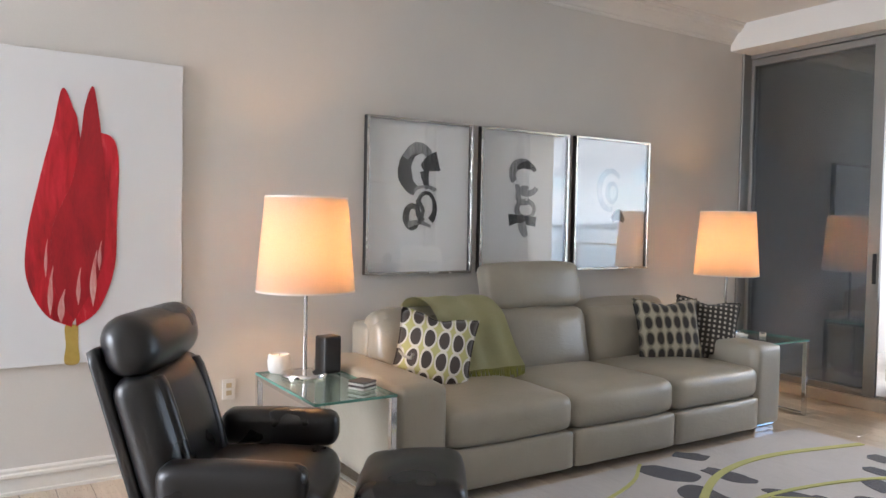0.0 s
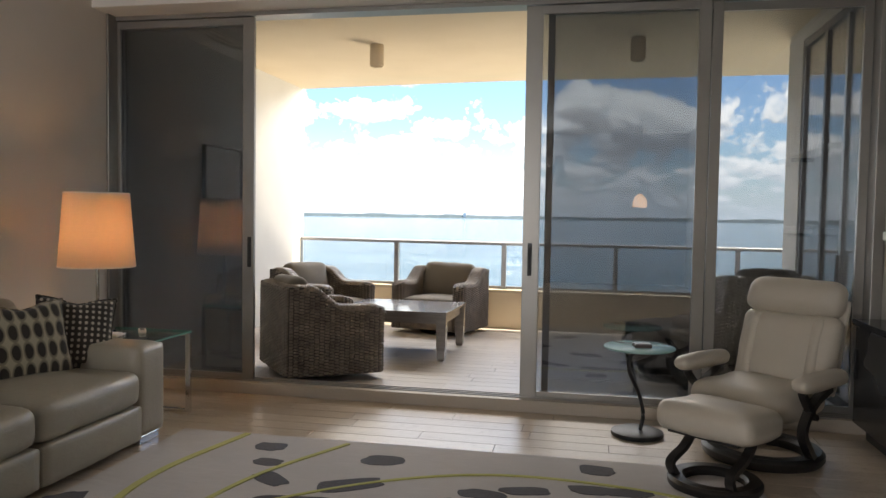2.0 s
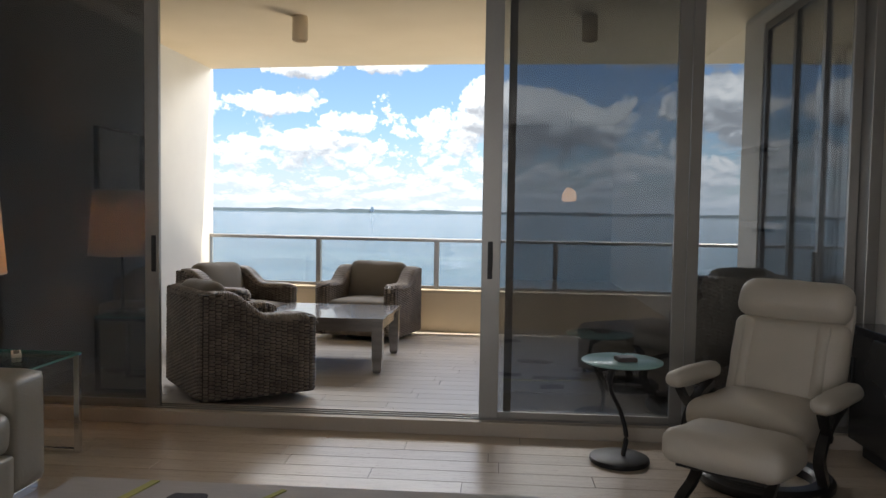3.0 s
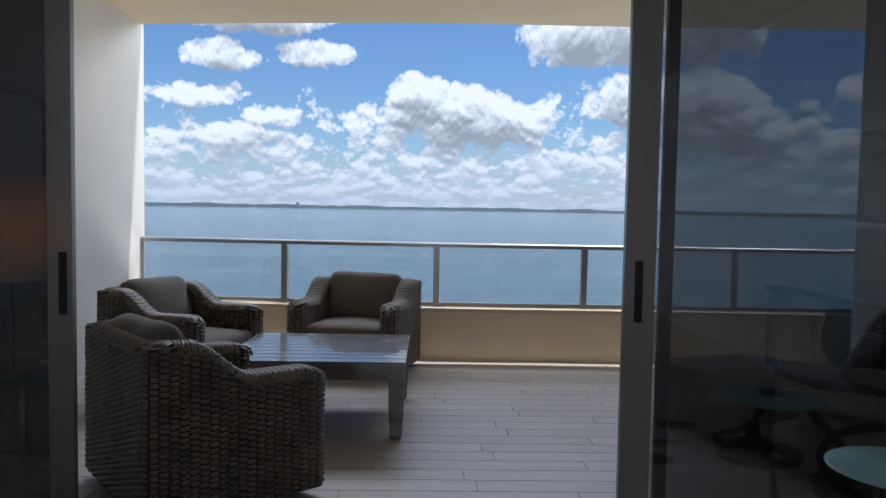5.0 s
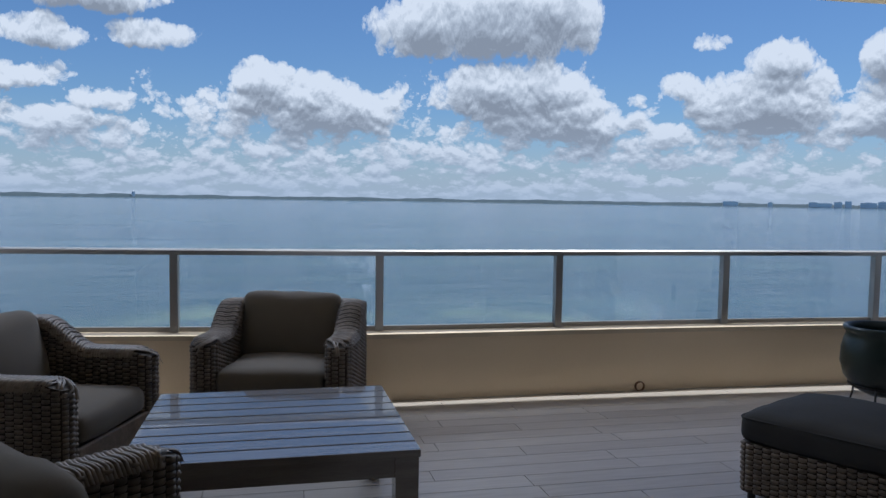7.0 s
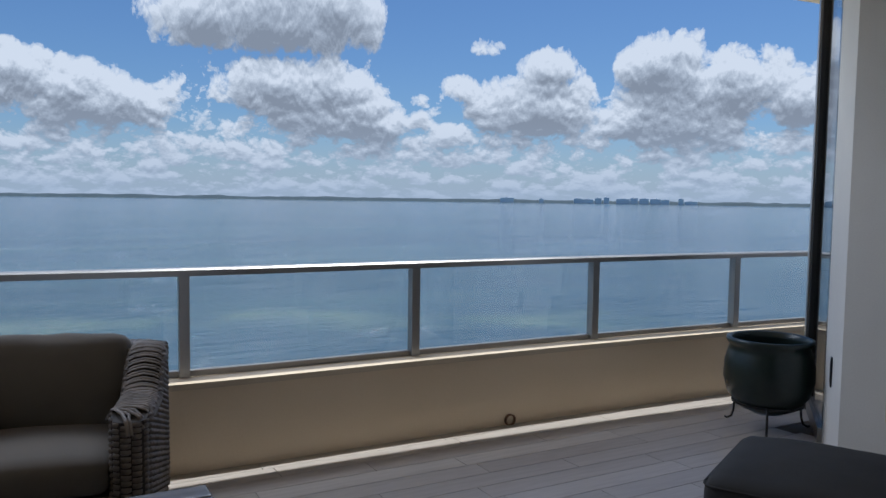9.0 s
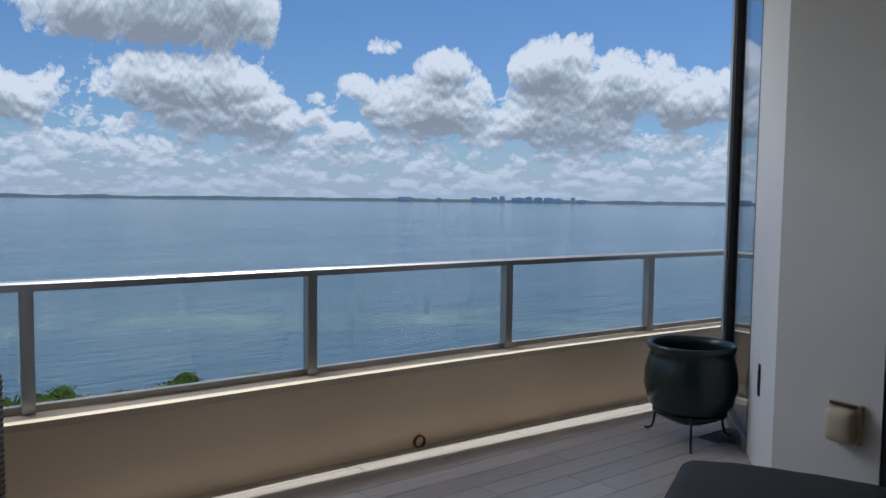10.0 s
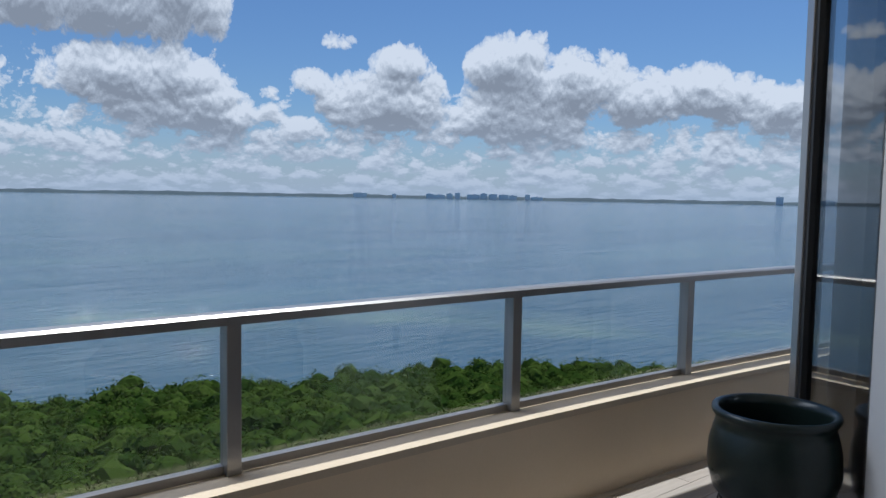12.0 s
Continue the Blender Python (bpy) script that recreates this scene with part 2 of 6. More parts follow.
CANDLE = mottled("white_wax", (0.72, 0.69, 0.64), (0.79, 0.76, 0.71), (0.4, 0.5), 6, 60, 0.05, 0.001)
DARK_MAT = mottled("dark_bookbinding", (0.05, 0.04, 0.04), (0.10, 0.08, 0.075), (0.4, 0.55), 6, 100)
GREY_STONE = mottled("black_stone_top", (0.018, 0.018, 0.02), (0.035, 0.035, 0.038), (0.1, 0.2), 5, 60, 0.03, 0.001)
CANVAS_WHITE = mottled("white_canvas", (0.66, 0.66, 0.67), (0.72, 0.72, 0.73), (0.6, 0.7), 1.0, 260, 0.12, 0.001)
PAPER = mottled("white_art_paper", (0.85, 0.865, 0.87), (0.89, 0.90, 0.905), (0.6, 0.7), 2.0, 200, 0.05, 0.001)
STEM = mottled("ochre_stem", (0.36, 0.24, 0.045), (0.48, 0.34, 0.08), (0.6, 0.7), 5, 40)
SILVER_FRAME = mottled("silver_picture_frame", (0.55, 0.53, 0.49), (0.68, 0.66, 0.61), (0.2, 0.32), 4, 120, 0.03, 0.001, 0.9)
ROCK = mottled("mangrove_bark", (0.06, 0.05, 0.04), (0.12, 0.10, 0.08), (0.8, 0.9), 3, 20, 0.5, 0.01)


def leather_material(name, dark, light, rough, spec=0.55):
    """Soft upholstery leather: grain, broad tone and shallow creases where it is sat on."""
    m, nt = material(name)
    v = coords(nt, "Object", (1, 1, 1))
    broad, grain = noise_of(nt, v, 2.2, 3), noise_of(nt, v, 190, 4, 0.6)
    crease = noise_of(nt, coords(nt, "Object", (1.4, 1.0, 2.2)), 7.5, 4, 0.55, 1.2)
    fold = math_node(nt, "ABSOLUTE", math_node(nt, "SUBTRACT", crease, 0.5))
    tone = math_node(nt, "ADD", math_node(nt, "MULTIPLY", broad, 0.7), math_node(nt, "MULTIPLY", grain, 0.3))
    col = ramp(nt, tone, [(0.3, dark), (0.7, light)])
    h = math_node(nt, "ADD", math_node(nt, "MULTIPLY", grain, 0.05), math_node(nt, "MULTIPLY", math_node(nt, "MINIMUM", fold, 0.12), 5.0))
    r = math_node(nt, "ADD", math_node(nt, "MULTIPLY", broad, rough[1] - rough[0]), rough[0])
    surface(nt, col, r, 0.0, h, 0.16, 0.006, spec)
    return m


TAUPE_LEATHER = leather_material("taupe_leather", (0.30, 0.275, 0.222), (0.385, 0.355, 0.29), (0.27, 0.38), 0.6)


def plank_material(name, dark, light, grout_rough, spec=0.5):
    """Wood-look porcelain: streaks along the plank, each plank its own tone."""
    m, nt = material(name)
    v = coords(nt, "Object", (1.4, 16, 16))
    info = nt.nodes.new("ShaderNodeObjectInfo")
    jump = node(nt, "ShaderNodeVectorMath", operation="ADD")
    nt.links.new(v, jump.inputs[0])
    shift = nt.nodes.new("ShaderNodeCombineXYZ")
    nt.links.new(math_node(nt, "MULTIPLY", info.outputs["Random"], 40.0), shift.inputs[0])
    nt.links.new(shift.outputs[0], jump.inputs[1])
    streak = noise_of(nt, jump.outputs[0], 2.2, 6, 0.6, 0.6)
    fine = noise_of(nt, jump.outputs[0], 14, 4, 0.6)
    tone = math_node(nt, "ADD", math_node(nt, "MULTIPLY", streak, 0.75), math_node(nt, "MULTIPLY", info.outputs["Random"], 0.22))
    col = ramp(nt, tone, [(0.3, dark), (0.75, light)])
    r = math_node(nt, "ADD", math_node(nt, "MULTIPLY", fine, 0.14), grout_rough)
    surface(nt, col, r, 0.0, fine, 0.12, 0.001, spec)
    return m


PLANK_IN = plank_material("oak_look_porcelain", (0.42, 0.34, 0.26), (0.58, 0.49, 0.39), 0.22)
PLANK_OUT = plank_material("driftwood_look_porcelain", (0.37, 0.335, 0.302), (0.51, 0.47, 0.43), 0.27)
GROUT = mottled("brown_grout", (0.10, 0.085, 0.07), (0.15, 0.13, 0.11), (0.8, 0.9), 5, 80)


def glass_material(name, tint, gloss=1.0, ior=1.5):
    m, nt = material(name)
    t = node(nt, "ShaderNodeBsdfTransparent", in_Color=(*tint, 1))
    g = node(nt, "ShaderNodeBsdfGlossy", in_Roughness=0.0, in_Color=(gloss, gloss, gloss, 1))
    lw = node(nt, "ShaderNodeLayerWeight", in_Blend=0.5)
    f0 = ((ior - 1) / (ior + 1)) ** 2 * 2.0
    f = math_node(nt, "ADD", math_node(nt, "MULTIPLY", math_node(nt, "POWER", lw.outputs["Facing"], 5.0), 0.85 - f0), f0)
    mx = nt.nodes.new("ShaderNodeMixShader")
    out = nt.nodes.new("ShaderNodeOutputMaterial")
    nt.links.new(f, mx.inputs[0])
    nt.links.new(t.outputs[0], mx.inputs[1])
    nt.links.new(g.outputs[0], mx.inputs[2])
    nt.links.new(mx.outputs[0], out.inputs[0])
    return m


TINTED = glass_material("grey_tinted_glass", (0.62, 0.64, 0.66), 0.95, 1.6)
RAIL_GLASS = glass_material("clear_railing_glass", (0.97, 0.985, 0.985), 0.6, 1.45)
TABLE_GLASS = glass_material("green_edged_table_glass", (0.80, 0.90, 0.87), 1.0, 1.5)
PICTURE_GLASS = glass_material("picture_glass", (0.99, 0.99, 0.99), 1.0, 1.48)
AQUA_GLASS = mottled("frosted_aqua_glass", (0.26, 0.47, 0.46), (0.34, 0.56, 0.54), (0.1, 0.18), 3, 40, 0.02, 0.001)
GREEN_EDGE = mottled("green_glass_edge", (0.10, 0.27, 0.22), (0.16, 0.36, 0.30), (0.1, 0.2), 4, 40, 0.02, 0.001)
BOWL_GLASS = glass_material("cobalt_glass", (0.12, 0.14, 0.30), 1.0, 1.55)


def shade_material():
    m, nt = material("lit_linen_shade")
    v = coords(nt, "Object", (1, 1, 1))
    weave = noise_of(nt, v, 220, 3, 0.6)
    col = ramp(nt, weave, [(0.3, (0.65, 0.55, 0.455)), (0.7, (0.74, 0.635, 0.53))])
    d = node(nt, "ShaderNodeBsdfDiffuse")
    tr = node(nt, "ShaderNodeBsdfTranslucent")
    nt.links.new(col, d.inputs[0])
    nt.links.new(col, tr.inputs[0])
    mx = node(nt, "ShaderNodeMixShader", in_0=0.6)
    nt.links.new(d.outputs[0], mx.inputs[1])
    nt.links.new(tr.outputs[0], mx.inputs[2])
    out = nt.nodes.new("ShaderNodeOutputMaterial")
    nt.links.new(mx.outputs[0], out.inputs[0])
    return m


SHADE = shade_material()


def bulb_material(name, color, strength):
    m, nt = material(name)
    e = node(nt, "ShaderNodeEmission", in_Color=(*color, 1), in_Strength=strength)
    out = nt.nodes.new("ShaderNodeOutputMaterial")
    nt.links.new(e.outputs[0], out.inputs[0])
    return m


BULB = bulb_material("warm_bulb", (1.0, 0.56, 0.25), 4.8)
PENDANT_GLOW = bulb_material("amber_pendant", (1.0, 0.58, 0.30), 0.85)


def rug_material():
    m, nt = material("grey_wool_rug")
    v = coords(nt, "Object", (1, 1, 1))
    streak = noise_of(nt, coords(nt, "Object", (2, 22, 1)), 3, 4, 0.6)
    broad, pile = noise_of(nt, v, 1.6, 3), noise_of(nt, v, 170, 3, 0.7)
    t = math_node(nt, "ADD", math_node(nt, "MULTIPLY", streak, 0.5), math_node(nt, "MULTIPLY", broad, 0.5))
    col = ramp(nt, t, [(0.32, (0.40, 0.375, 0.365)), (0.68, (0.52, 0.485, 0.47))])
    surface(nt, col, 0.92, 0.0, pile, 0.6, 0.004, 0.2, 0, 0.3)
    return m


RUG = rug_material()
RUG_DARK = mottled("charcoal_wool", (0.028, 0.026, 0.034), (0.056, 0.051, 0.063), (0.9, 0.97), 3, 170, 0.5, 0.004, 0, 0.2, 0, 0.2)
RUG_LIME = mottled("lime_wool", (0.40, 0.40, 0.10), (0.52, 0.51, 0.17), (0.9, 0.97), 3, 170, 0.5, 0.004, 0, 0.2, 0, 0.2)
THROW = mottled("lime_woven_throw", (0.52, 0.51, 0.27), (0.66, 0.64, 0.40), (0.85, 0.95), 3, 150, 0.6, 0.004, 0, 0.2, 0, 0.2)
FRINGE = mottled("olive_fringe", (0.20, 0.21, 0.04), (0.33, 0.33, 0.09), (0.85, 0.95), 6, 120)


def print_material(name, cell, ground, dark, rim, fat=0.42):
    """Woven cushion cover printed with rows of leaf-shaped ovals in pairs."""
    m, nt = material(name)
    c = nt.nodes.new("ShaderNodeTexCoord")
    sep = nt.nodes.new("ShaderNodeSeparateXYZ")
    nt.links.new(c.outputs["Object"], sep.inputs[0])
    u = math_node(nt, "DIVIDE", sep.outputs[0], cell[0])
    w = math_node(nt, "DIVIDE", sep.outputs[2], cell[1])
    fu = math_node(nt, "SUBTRACT", math_node(nt, "FRACT", u), 0.5)
    fw = math_node(nt, "SUBTRACT", math_node(nt, "FRACT", w), 0.5)
    lean = math_node(nt, "MULTIPLY", math_node(nt, "SUBTRACT", math_node(nt, "MODULO", math_node(nt, "ABSOLUTE", math_node(nt, "FLOOR", u)), 2.0), 0.5), 0.55)
    fu2 = math_node(nt, "ADD", fu, math_node(nt, "MULTIPLY", math_node(nt, "MULTIPLY", fw, fw), lean))
    d = math_node(nt, "SQRT", math_node(nt, "ADD", math_node(nt, "POWER", math_node(nt, "ABSOLUTE", math_node(nt, "DIVIDE", fu2, 0.42)), 2.0), math_node(nt, "POWER", math_node(nt, "ABSOLUTE", math_node(nt, "DIVIDE", fw, 0.47)), 2.0)))
    thread = noise_of(nt, c.outputs["Object"], 260, 3, 0.7)
    d = math_node(nt, "ADD", d, math_node(nt, "MULTIPLY", math_node(nt, "SUBTRACT", thread, 0.5), 0.10))
    col = ramp(nt, math_node(nt, "MULTIPLY", d, 0.6), [(0.0, dark), (fat, dark), (fat + 0.03, rim), (fat + 0.17, rim), (fat + 0.20, ground)])
    surface(nt, col, 0.85, 0.0, thread, 0.5, 0.002, 0.2, 0, 0.15)
    return m


OVALS_LIME = print_material("oval_print_lime", (0.084, 0.125), (0.50, 0.48, 0.20), (0.085, 0.070, 0.062), (0.70, 0.67, 0.58), 0.50)
OVALS_BEIGE = print_material("oval_print_beige", (0.068, 0.115), (0.40, 0.36, 0.27), (0.040, 0.036, 0.032), (0.22, 0.20, 0.15), 0.46)
HONEYCOMB = print_material("honeycomb_print", (0.036, 0.036), (0.050, 0.044, 0.038), (0.48, 0.44, 0.37), (0.05, 0.045, 0.04), 0.34)


def petal_material():
    m, nt = material("red_petal_paint")
    v = coords(nt, "Object", (1, 5.0, 0.9))
    streak = noise_of(nt, v, 4.5, 6, 0.6, 0.4)
    col = ramp(nt, streak, [(0.25, (0.17, 0.002, 0.006)), (0.48, (0.42, 0.006, 0.014)), (0.64, (0.55, 0.012, 0.03)), (0.74, (0.62, 0.10, 0.10)), (0.82, (0.66, 0.42, 0.38))])
    surface(nt, col, 0.4, 0.0, streak, 0.1, 0.002)
    return m


PETAL = petal_material()
PETAL_DEEP = mottled("deep_red_petal_paint", (0.24, 0.004, 0.010), (0.42, 0.007, 0.016), (0.35, 0.5), 4, 30, 0.05, 0.001, stretch=(1, 4, 1))
PETAL_PALE = mottled("pale_pink_highlight_paint", (0.55, 0.12, 0.12), (0.72, 0.48, 0.44), (0.4, 0.55), 9, 40, 0.05, 0.001, stretch=(1, 4, 1))
INK = mottled("black_brush_ink", (0.008, 0.008, 0.009), (0.09, 0.095, 0.10), (0.5, 0.7), 14, 60, 0.05, 0.001, stretch=(1, 3, 1))
INK_WASH = mottled("grey_dry_brush_ink", (0.10, 0.105, 0.11), (0.50, 0.51, 0.52), (0.55, 0.7), 9, 90, 0.05, 0.001, stretch=(1, 5, 1))
INK_PALE = mottled("pale_blue_grey_wash", (0.48, 0.53, 0.57), (0.72, 0.75, 0.77), (0.55, 0.7), 7, 80, 0.05, 0.001, stretch=(1, 4, 1))


def sea_material():
    m, nt = material("bay_water")
    v = coords(nt, "Object", (1, 1, 1))
    broad = noise_of(nt, coords(nt, "Object", (0.3, 1, 1)), 0.006, 4, 0.6)
    near = noise_of(nt, coords(nt, "Object", (0.25, 1, 1)), 0.02, 4, 0.55)
    tone = math_node(nt, "ADD", math_node(nt, "MULTIPLY", broad, 0.6), math_node(nt, "MULTIPLY", near, 0.4))
    col = ramp(nt, tone, [(0.30, (0.036, 0.076, 0.122)), (0.52, (0.062, 0.125, 0.168)), (0.66, (0.13, 0.21, 0.215)), (0.8, (0.20, 0.26, 0.21))])
    # a sandbar that runs along the shore
    sep = nt.nodes.new("ShaderNodeSeparateXYZ")
    nt.links.new(v, sep.inputs[0])
    reach = math_node(nt, "SQRT", math_node(nt, "ADD", math_node(nt, "MULTIPLY", sep.outputs[0], sep.outputs[0]), math_node(nt, "MULTIPLY", sep.outputs[1], sep.outputs[1])))
    reach = math_node(nt, "ADD", reach, math_node(nt, "MULTIPLY", math_node(nt, "SUBTRACT", noise_of(nt, v, 0.02, 5, 0.6), 0.5), 70.0))
    bar = math_node(nt, "SUBTRACT", 1.0, math_node(nt, "DIVIDE", math_node(nt, "ABSOLUTE", math_node(nt, "SUBTRACT", reach, 132.0)), 13.0), True)
    bar = math_node(nt, "MULTIPLY", bar, math_node(nt, "MULTIPLY", math_node(nt, "SUBTRACT", noise_of(nt, v, 0.05, 5, 0.6), 0.35), 2.4), True)
    col = mix_color(nt, bar, col, (0.25, 0.33, 0.23))
    wave = noise_of(nt, coords(nt, "Object", (0.35, 1.3, 1)), 0.40, 5, 0.62)
    gust = noise_of(nt, coords(nt, "Object", (0.25, 1, 1)), 0.025, 4, 0.6)
    wave = math_node(nt, "MULTIPLY", wave, math_node(nt, "ADD", math_node(nt, "MULTIPLY", gust, 3.2), -0.4))
    swell = noise_of(nt, coords(nt, "Object", (0.5, 1, 1)), 0.06, 3, 0.5)
    h = math_node(nt, "ADD", wave, math_node(nt, "MULTIPLY", swell, 2.0))
    surface(nt, col, 0.08, 0.0, h, 1.0, 0.8, 0.5)
    return m


SEA = sea_material()


def leaf_material(name, dark, light):
    m, nt = material(name)
    geo = nt.nodes.new("ShaderNodeNewGeometry")
    info = nt.nodes.new("ShaderNodeObjectInfo")
    t = math_node(nt, "ADD", math_node(nt, "MULTIPLY", geo.outputs["Random Per Island"], 0.6), math_node(nt, "MULTIPLY", info.outputs["Random"], 0.4))
    col = ramp(nt, t, [(0.1, dark), (0.9, light)])
    d = node(nt, "ShaderNodeBsdfDiffuse")
    tr = node(nt, "ShaderNodeBsdfTranslucent")
    nt.links.new(col, d.inputs[0])
    nt.links.new(col, tr.inputs[0])
    mx = node(nt, "ShaderNodeMixShader", in_0=0.22)
    nt.links.new(d.outputs[0], mx.inputs[1])
    nt.links.new(tr.outputs[0], mx.inputs[2])
    out = nt.nodes.new("ShaderNodeOutputMaterial")
    nt.links.new(mx.outputs[0], out.inputs[0])
    return m


LEAF = leaf_material("mangrove_leaf", (0.028, 0.058, 0.009), (0.100, 0.145, 0.027))
# blue-grey, as the distance haze is mixed into the tree line's colour
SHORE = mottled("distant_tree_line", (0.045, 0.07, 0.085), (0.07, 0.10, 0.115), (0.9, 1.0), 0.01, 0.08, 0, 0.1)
SAND = mottled("muddy_shore", (0.12, 0.11, 0.07), (0.20, 0.18, 0.12), (0.8, 0.9), 0.1, 1.0, 0.3, 0.05)
# the haze over the bay is put into these pale base colours
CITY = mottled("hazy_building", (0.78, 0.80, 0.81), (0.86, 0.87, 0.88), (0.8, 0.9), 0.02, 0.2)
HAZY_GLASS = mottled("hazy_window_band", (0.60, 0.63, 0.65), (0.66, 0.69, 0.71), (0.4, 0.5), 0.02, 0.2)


# ---------------------------------------------------------------- shape helpers
def mesh_of(name, bm, mat, smooth=False, flat_angle=None):
    me = bpy.data.meshes.new(name)
    bmesh.ops.recalc_face_normals(bm, faces=bm.faces[:])
    bm.to_mesh(me)
    bm.free()
    me.materials.append(mat)
    if smooth:
        me.shade_smooth()
        if flat_angle:
            me.set_sharp_from_angle(angle=radians(flat_angle))
    return me


def part(name, bm, mat, parent, label="", smooth=False, angle=None):
    """Links a bmesh as one mesh object under a thing or a part."""
    ob = new(name, mesh_of(name, bm, mat, smooth, angle))
    ob.parent = parent
    return tagged(ob, label)


def thing(name, m, label, category, group="", kind=""):
    ob = new(name)
    ob.matrix_world = m
    return tagged(ob, label, category, group, kind)


def structure(name, bm, mat, label, category="", smooth=False, angle=None):
    ob = new(name, mesh_of(name, bm, mat, smooth, angle))
    return tagged(ob, label, category or name.split("_")[0], kind="structure")


def box(x0, x1, y0, y1, z0, z1, bevel=0.0, bm=None, seg=2):
    own = bmesh.new()
    bmesh.ops.create_cube(own, size=1)
    bmesh.ops.scale(own, vec=(x1 - x0, y1 - y0, z1 - z0), verts=own.verts)
    bmesh.ops.translate(own, vec=((x0 + x1) / 2, (y0 + y1) / 2, (z0 + z1) / 2), verts=own.verts)
    if bevel:
        bmesh.ops.bevel(own, geom=own.edges[:], offset=bevel, segments=seg, affect="EDGES", profile=0.5)
    return own if bm is None else join(bm, own)


def join(bm, other):
    tmp = bpy.data.meshes.new("tmp")
    other.to_mesh(tmp)
    other.free()
    bm.from_mesh(tmp)
    bpy.data.meshes.remove(tmp)
    return bm


def moved(bm, m):
    bmesh.ops.transform(bm, matrix=m, verts=bm.verts)
    return bm


def soft_box(sx, sy, sz, r, crown=(0, 0, 0), n=8, at=(0, 0, 0), m=None, wrinkle=0.0, seed=0.0):
    """An upholstered block: rounded edges, faces that swell by crown along each axis."""
    bm = bmesh.new()
    bmesh.ops.create_cube(bm, size=2)
    bmesh.ops.subdivide_edges(bm, edges=bm.edges[:], cuts=n, use_grid_fill=True)
    h = Vector((sx / 2, sy / 2, sz / 2))
    rr = min(r, h.x * 0.98, h.y * 0.98, h.z * 0.98)
    for v in bm.verts:
        q = v.co.copy()
        # crowd the vertices towards the edges, so that the roundings get enough of them
        p = Vector([math.copysign(1 - (1 - abs(c)) ** 1.35, c) * hh for c, hh in zip(q, h)])
        inner = Vector([max(-hh + rr, min(hh - rr, c)) for c, hh in zip(p, h)])
        out = p - inner
        if out.length > 1e-9:
            p = inner + out.normalized() * rr
        u = [c / hh for c, hh in zip(p, h)]
        fx, fy, fz = (max(0.0, 1 - c * c) for c in u)
        p.x += crown[0] * u[0] * fy * fz
        p.y += crown[1] * u[1] * fx * fz
        p.z += crown[2] * u[2] * fx * fy
        if wrinkle:
            k = noise.noise(Vector((p.x * 7 + seed, p.y * 7, p.z * 7))) * wrinkle
            p += Vector((k * u[0], k * u[1], k * u[2]))
        v.co = p + Vector(at)
    return moved(bm, m) if m is not None else bm


def pillow(sx, sz, thick, n=12):
    """A scatter cushion standing in the xz plane, with pointed corners."""
    bm = bmesh.new()
    front, rear = {}, {}
    for i in range(n + 1):
        for j in range(n + 1):
            u, w = 2 * i / n - 1, 2 * j / n - 1
            pinch = 1 - 0.09 * (1 - u * u) * abs(w) ** 2 - 0.0
            pinch2 = 1 - 0.09 * (1 - w * w) * abs(u) ** 2
            t = thick / 2 * (max(0, 1 - abs(u) ** 2.6) * max(0, 1 - abs(w) ** 2.6)) ** 0.55
            x, z = u * sx / 2 * pinch2, w * sz / 2 * pinch
            dent = 0.03 * math.exp(-((u / 0.35) ** 2)) * max(0, w) ** 3
            front[i, j] = bm.verts.new((x, -t, z - dent))
            rim = i in (0, n) or j in (0, n)
            rear[i, j] = front[i, j] if rim else bm.verts.new((x, t, z - dent))
    for i in range(n):
        for j in range(n):
            bm.faces.new((front[i, j], front[i + 1, j], front[i + 1, j + 1], front[i, j + 1]))
            ring = (rear[i, j], rear[i, j + 1], rear[i + 1, j + 1], rear[i + 1, j])
            if len(set(ring)) == 4 and not bm.faces.get(ring):
                bm.faces.new(ring)
    return bm


def rod(a, b, r, seg=12, bm=None, r2=None):
    own = bmesh.new()
    a, b = Vector(a), Vector(b)
    bmesh.ops.create_cone(own, cap_ends=True, segments=seg, radius1=r, radius2=r if r2 is None else r2, depth=(b - a).length)
    turn = (b - a).to_track_quat("Z", "Y").to_matrix().to_4x4()
    moved(own, Matrix.Translation((a + b) / 2) @ turn)
    return own if bm is None else join(bm, own)


def lathe(profile, seg=32, bm=None):
    bm = bm or bmesh.new()
    rings = []
    for r, z in profile:
        if r < 1e-5:
            rings.append([bm.verts.new((0, 0, z))])
        else:
            rings.append([bm.verts.new((r * math.cos(2 * math.pi * k / seg), r * math.sin(2 * math.pi * k / seg), z)) for k in range(seg)])
    for a, b in zip(rings, rings[1:]):
        for k in range(seg):
            q = (a[k % len(a)], a[(k + 1) % len(a)], b[(k + 1) % len(b)], b[k % len(b)])
            q = tuple(dict.fromkeys(q))
            if len(q) > 2:
                bm.faces.new(q)
    return bm


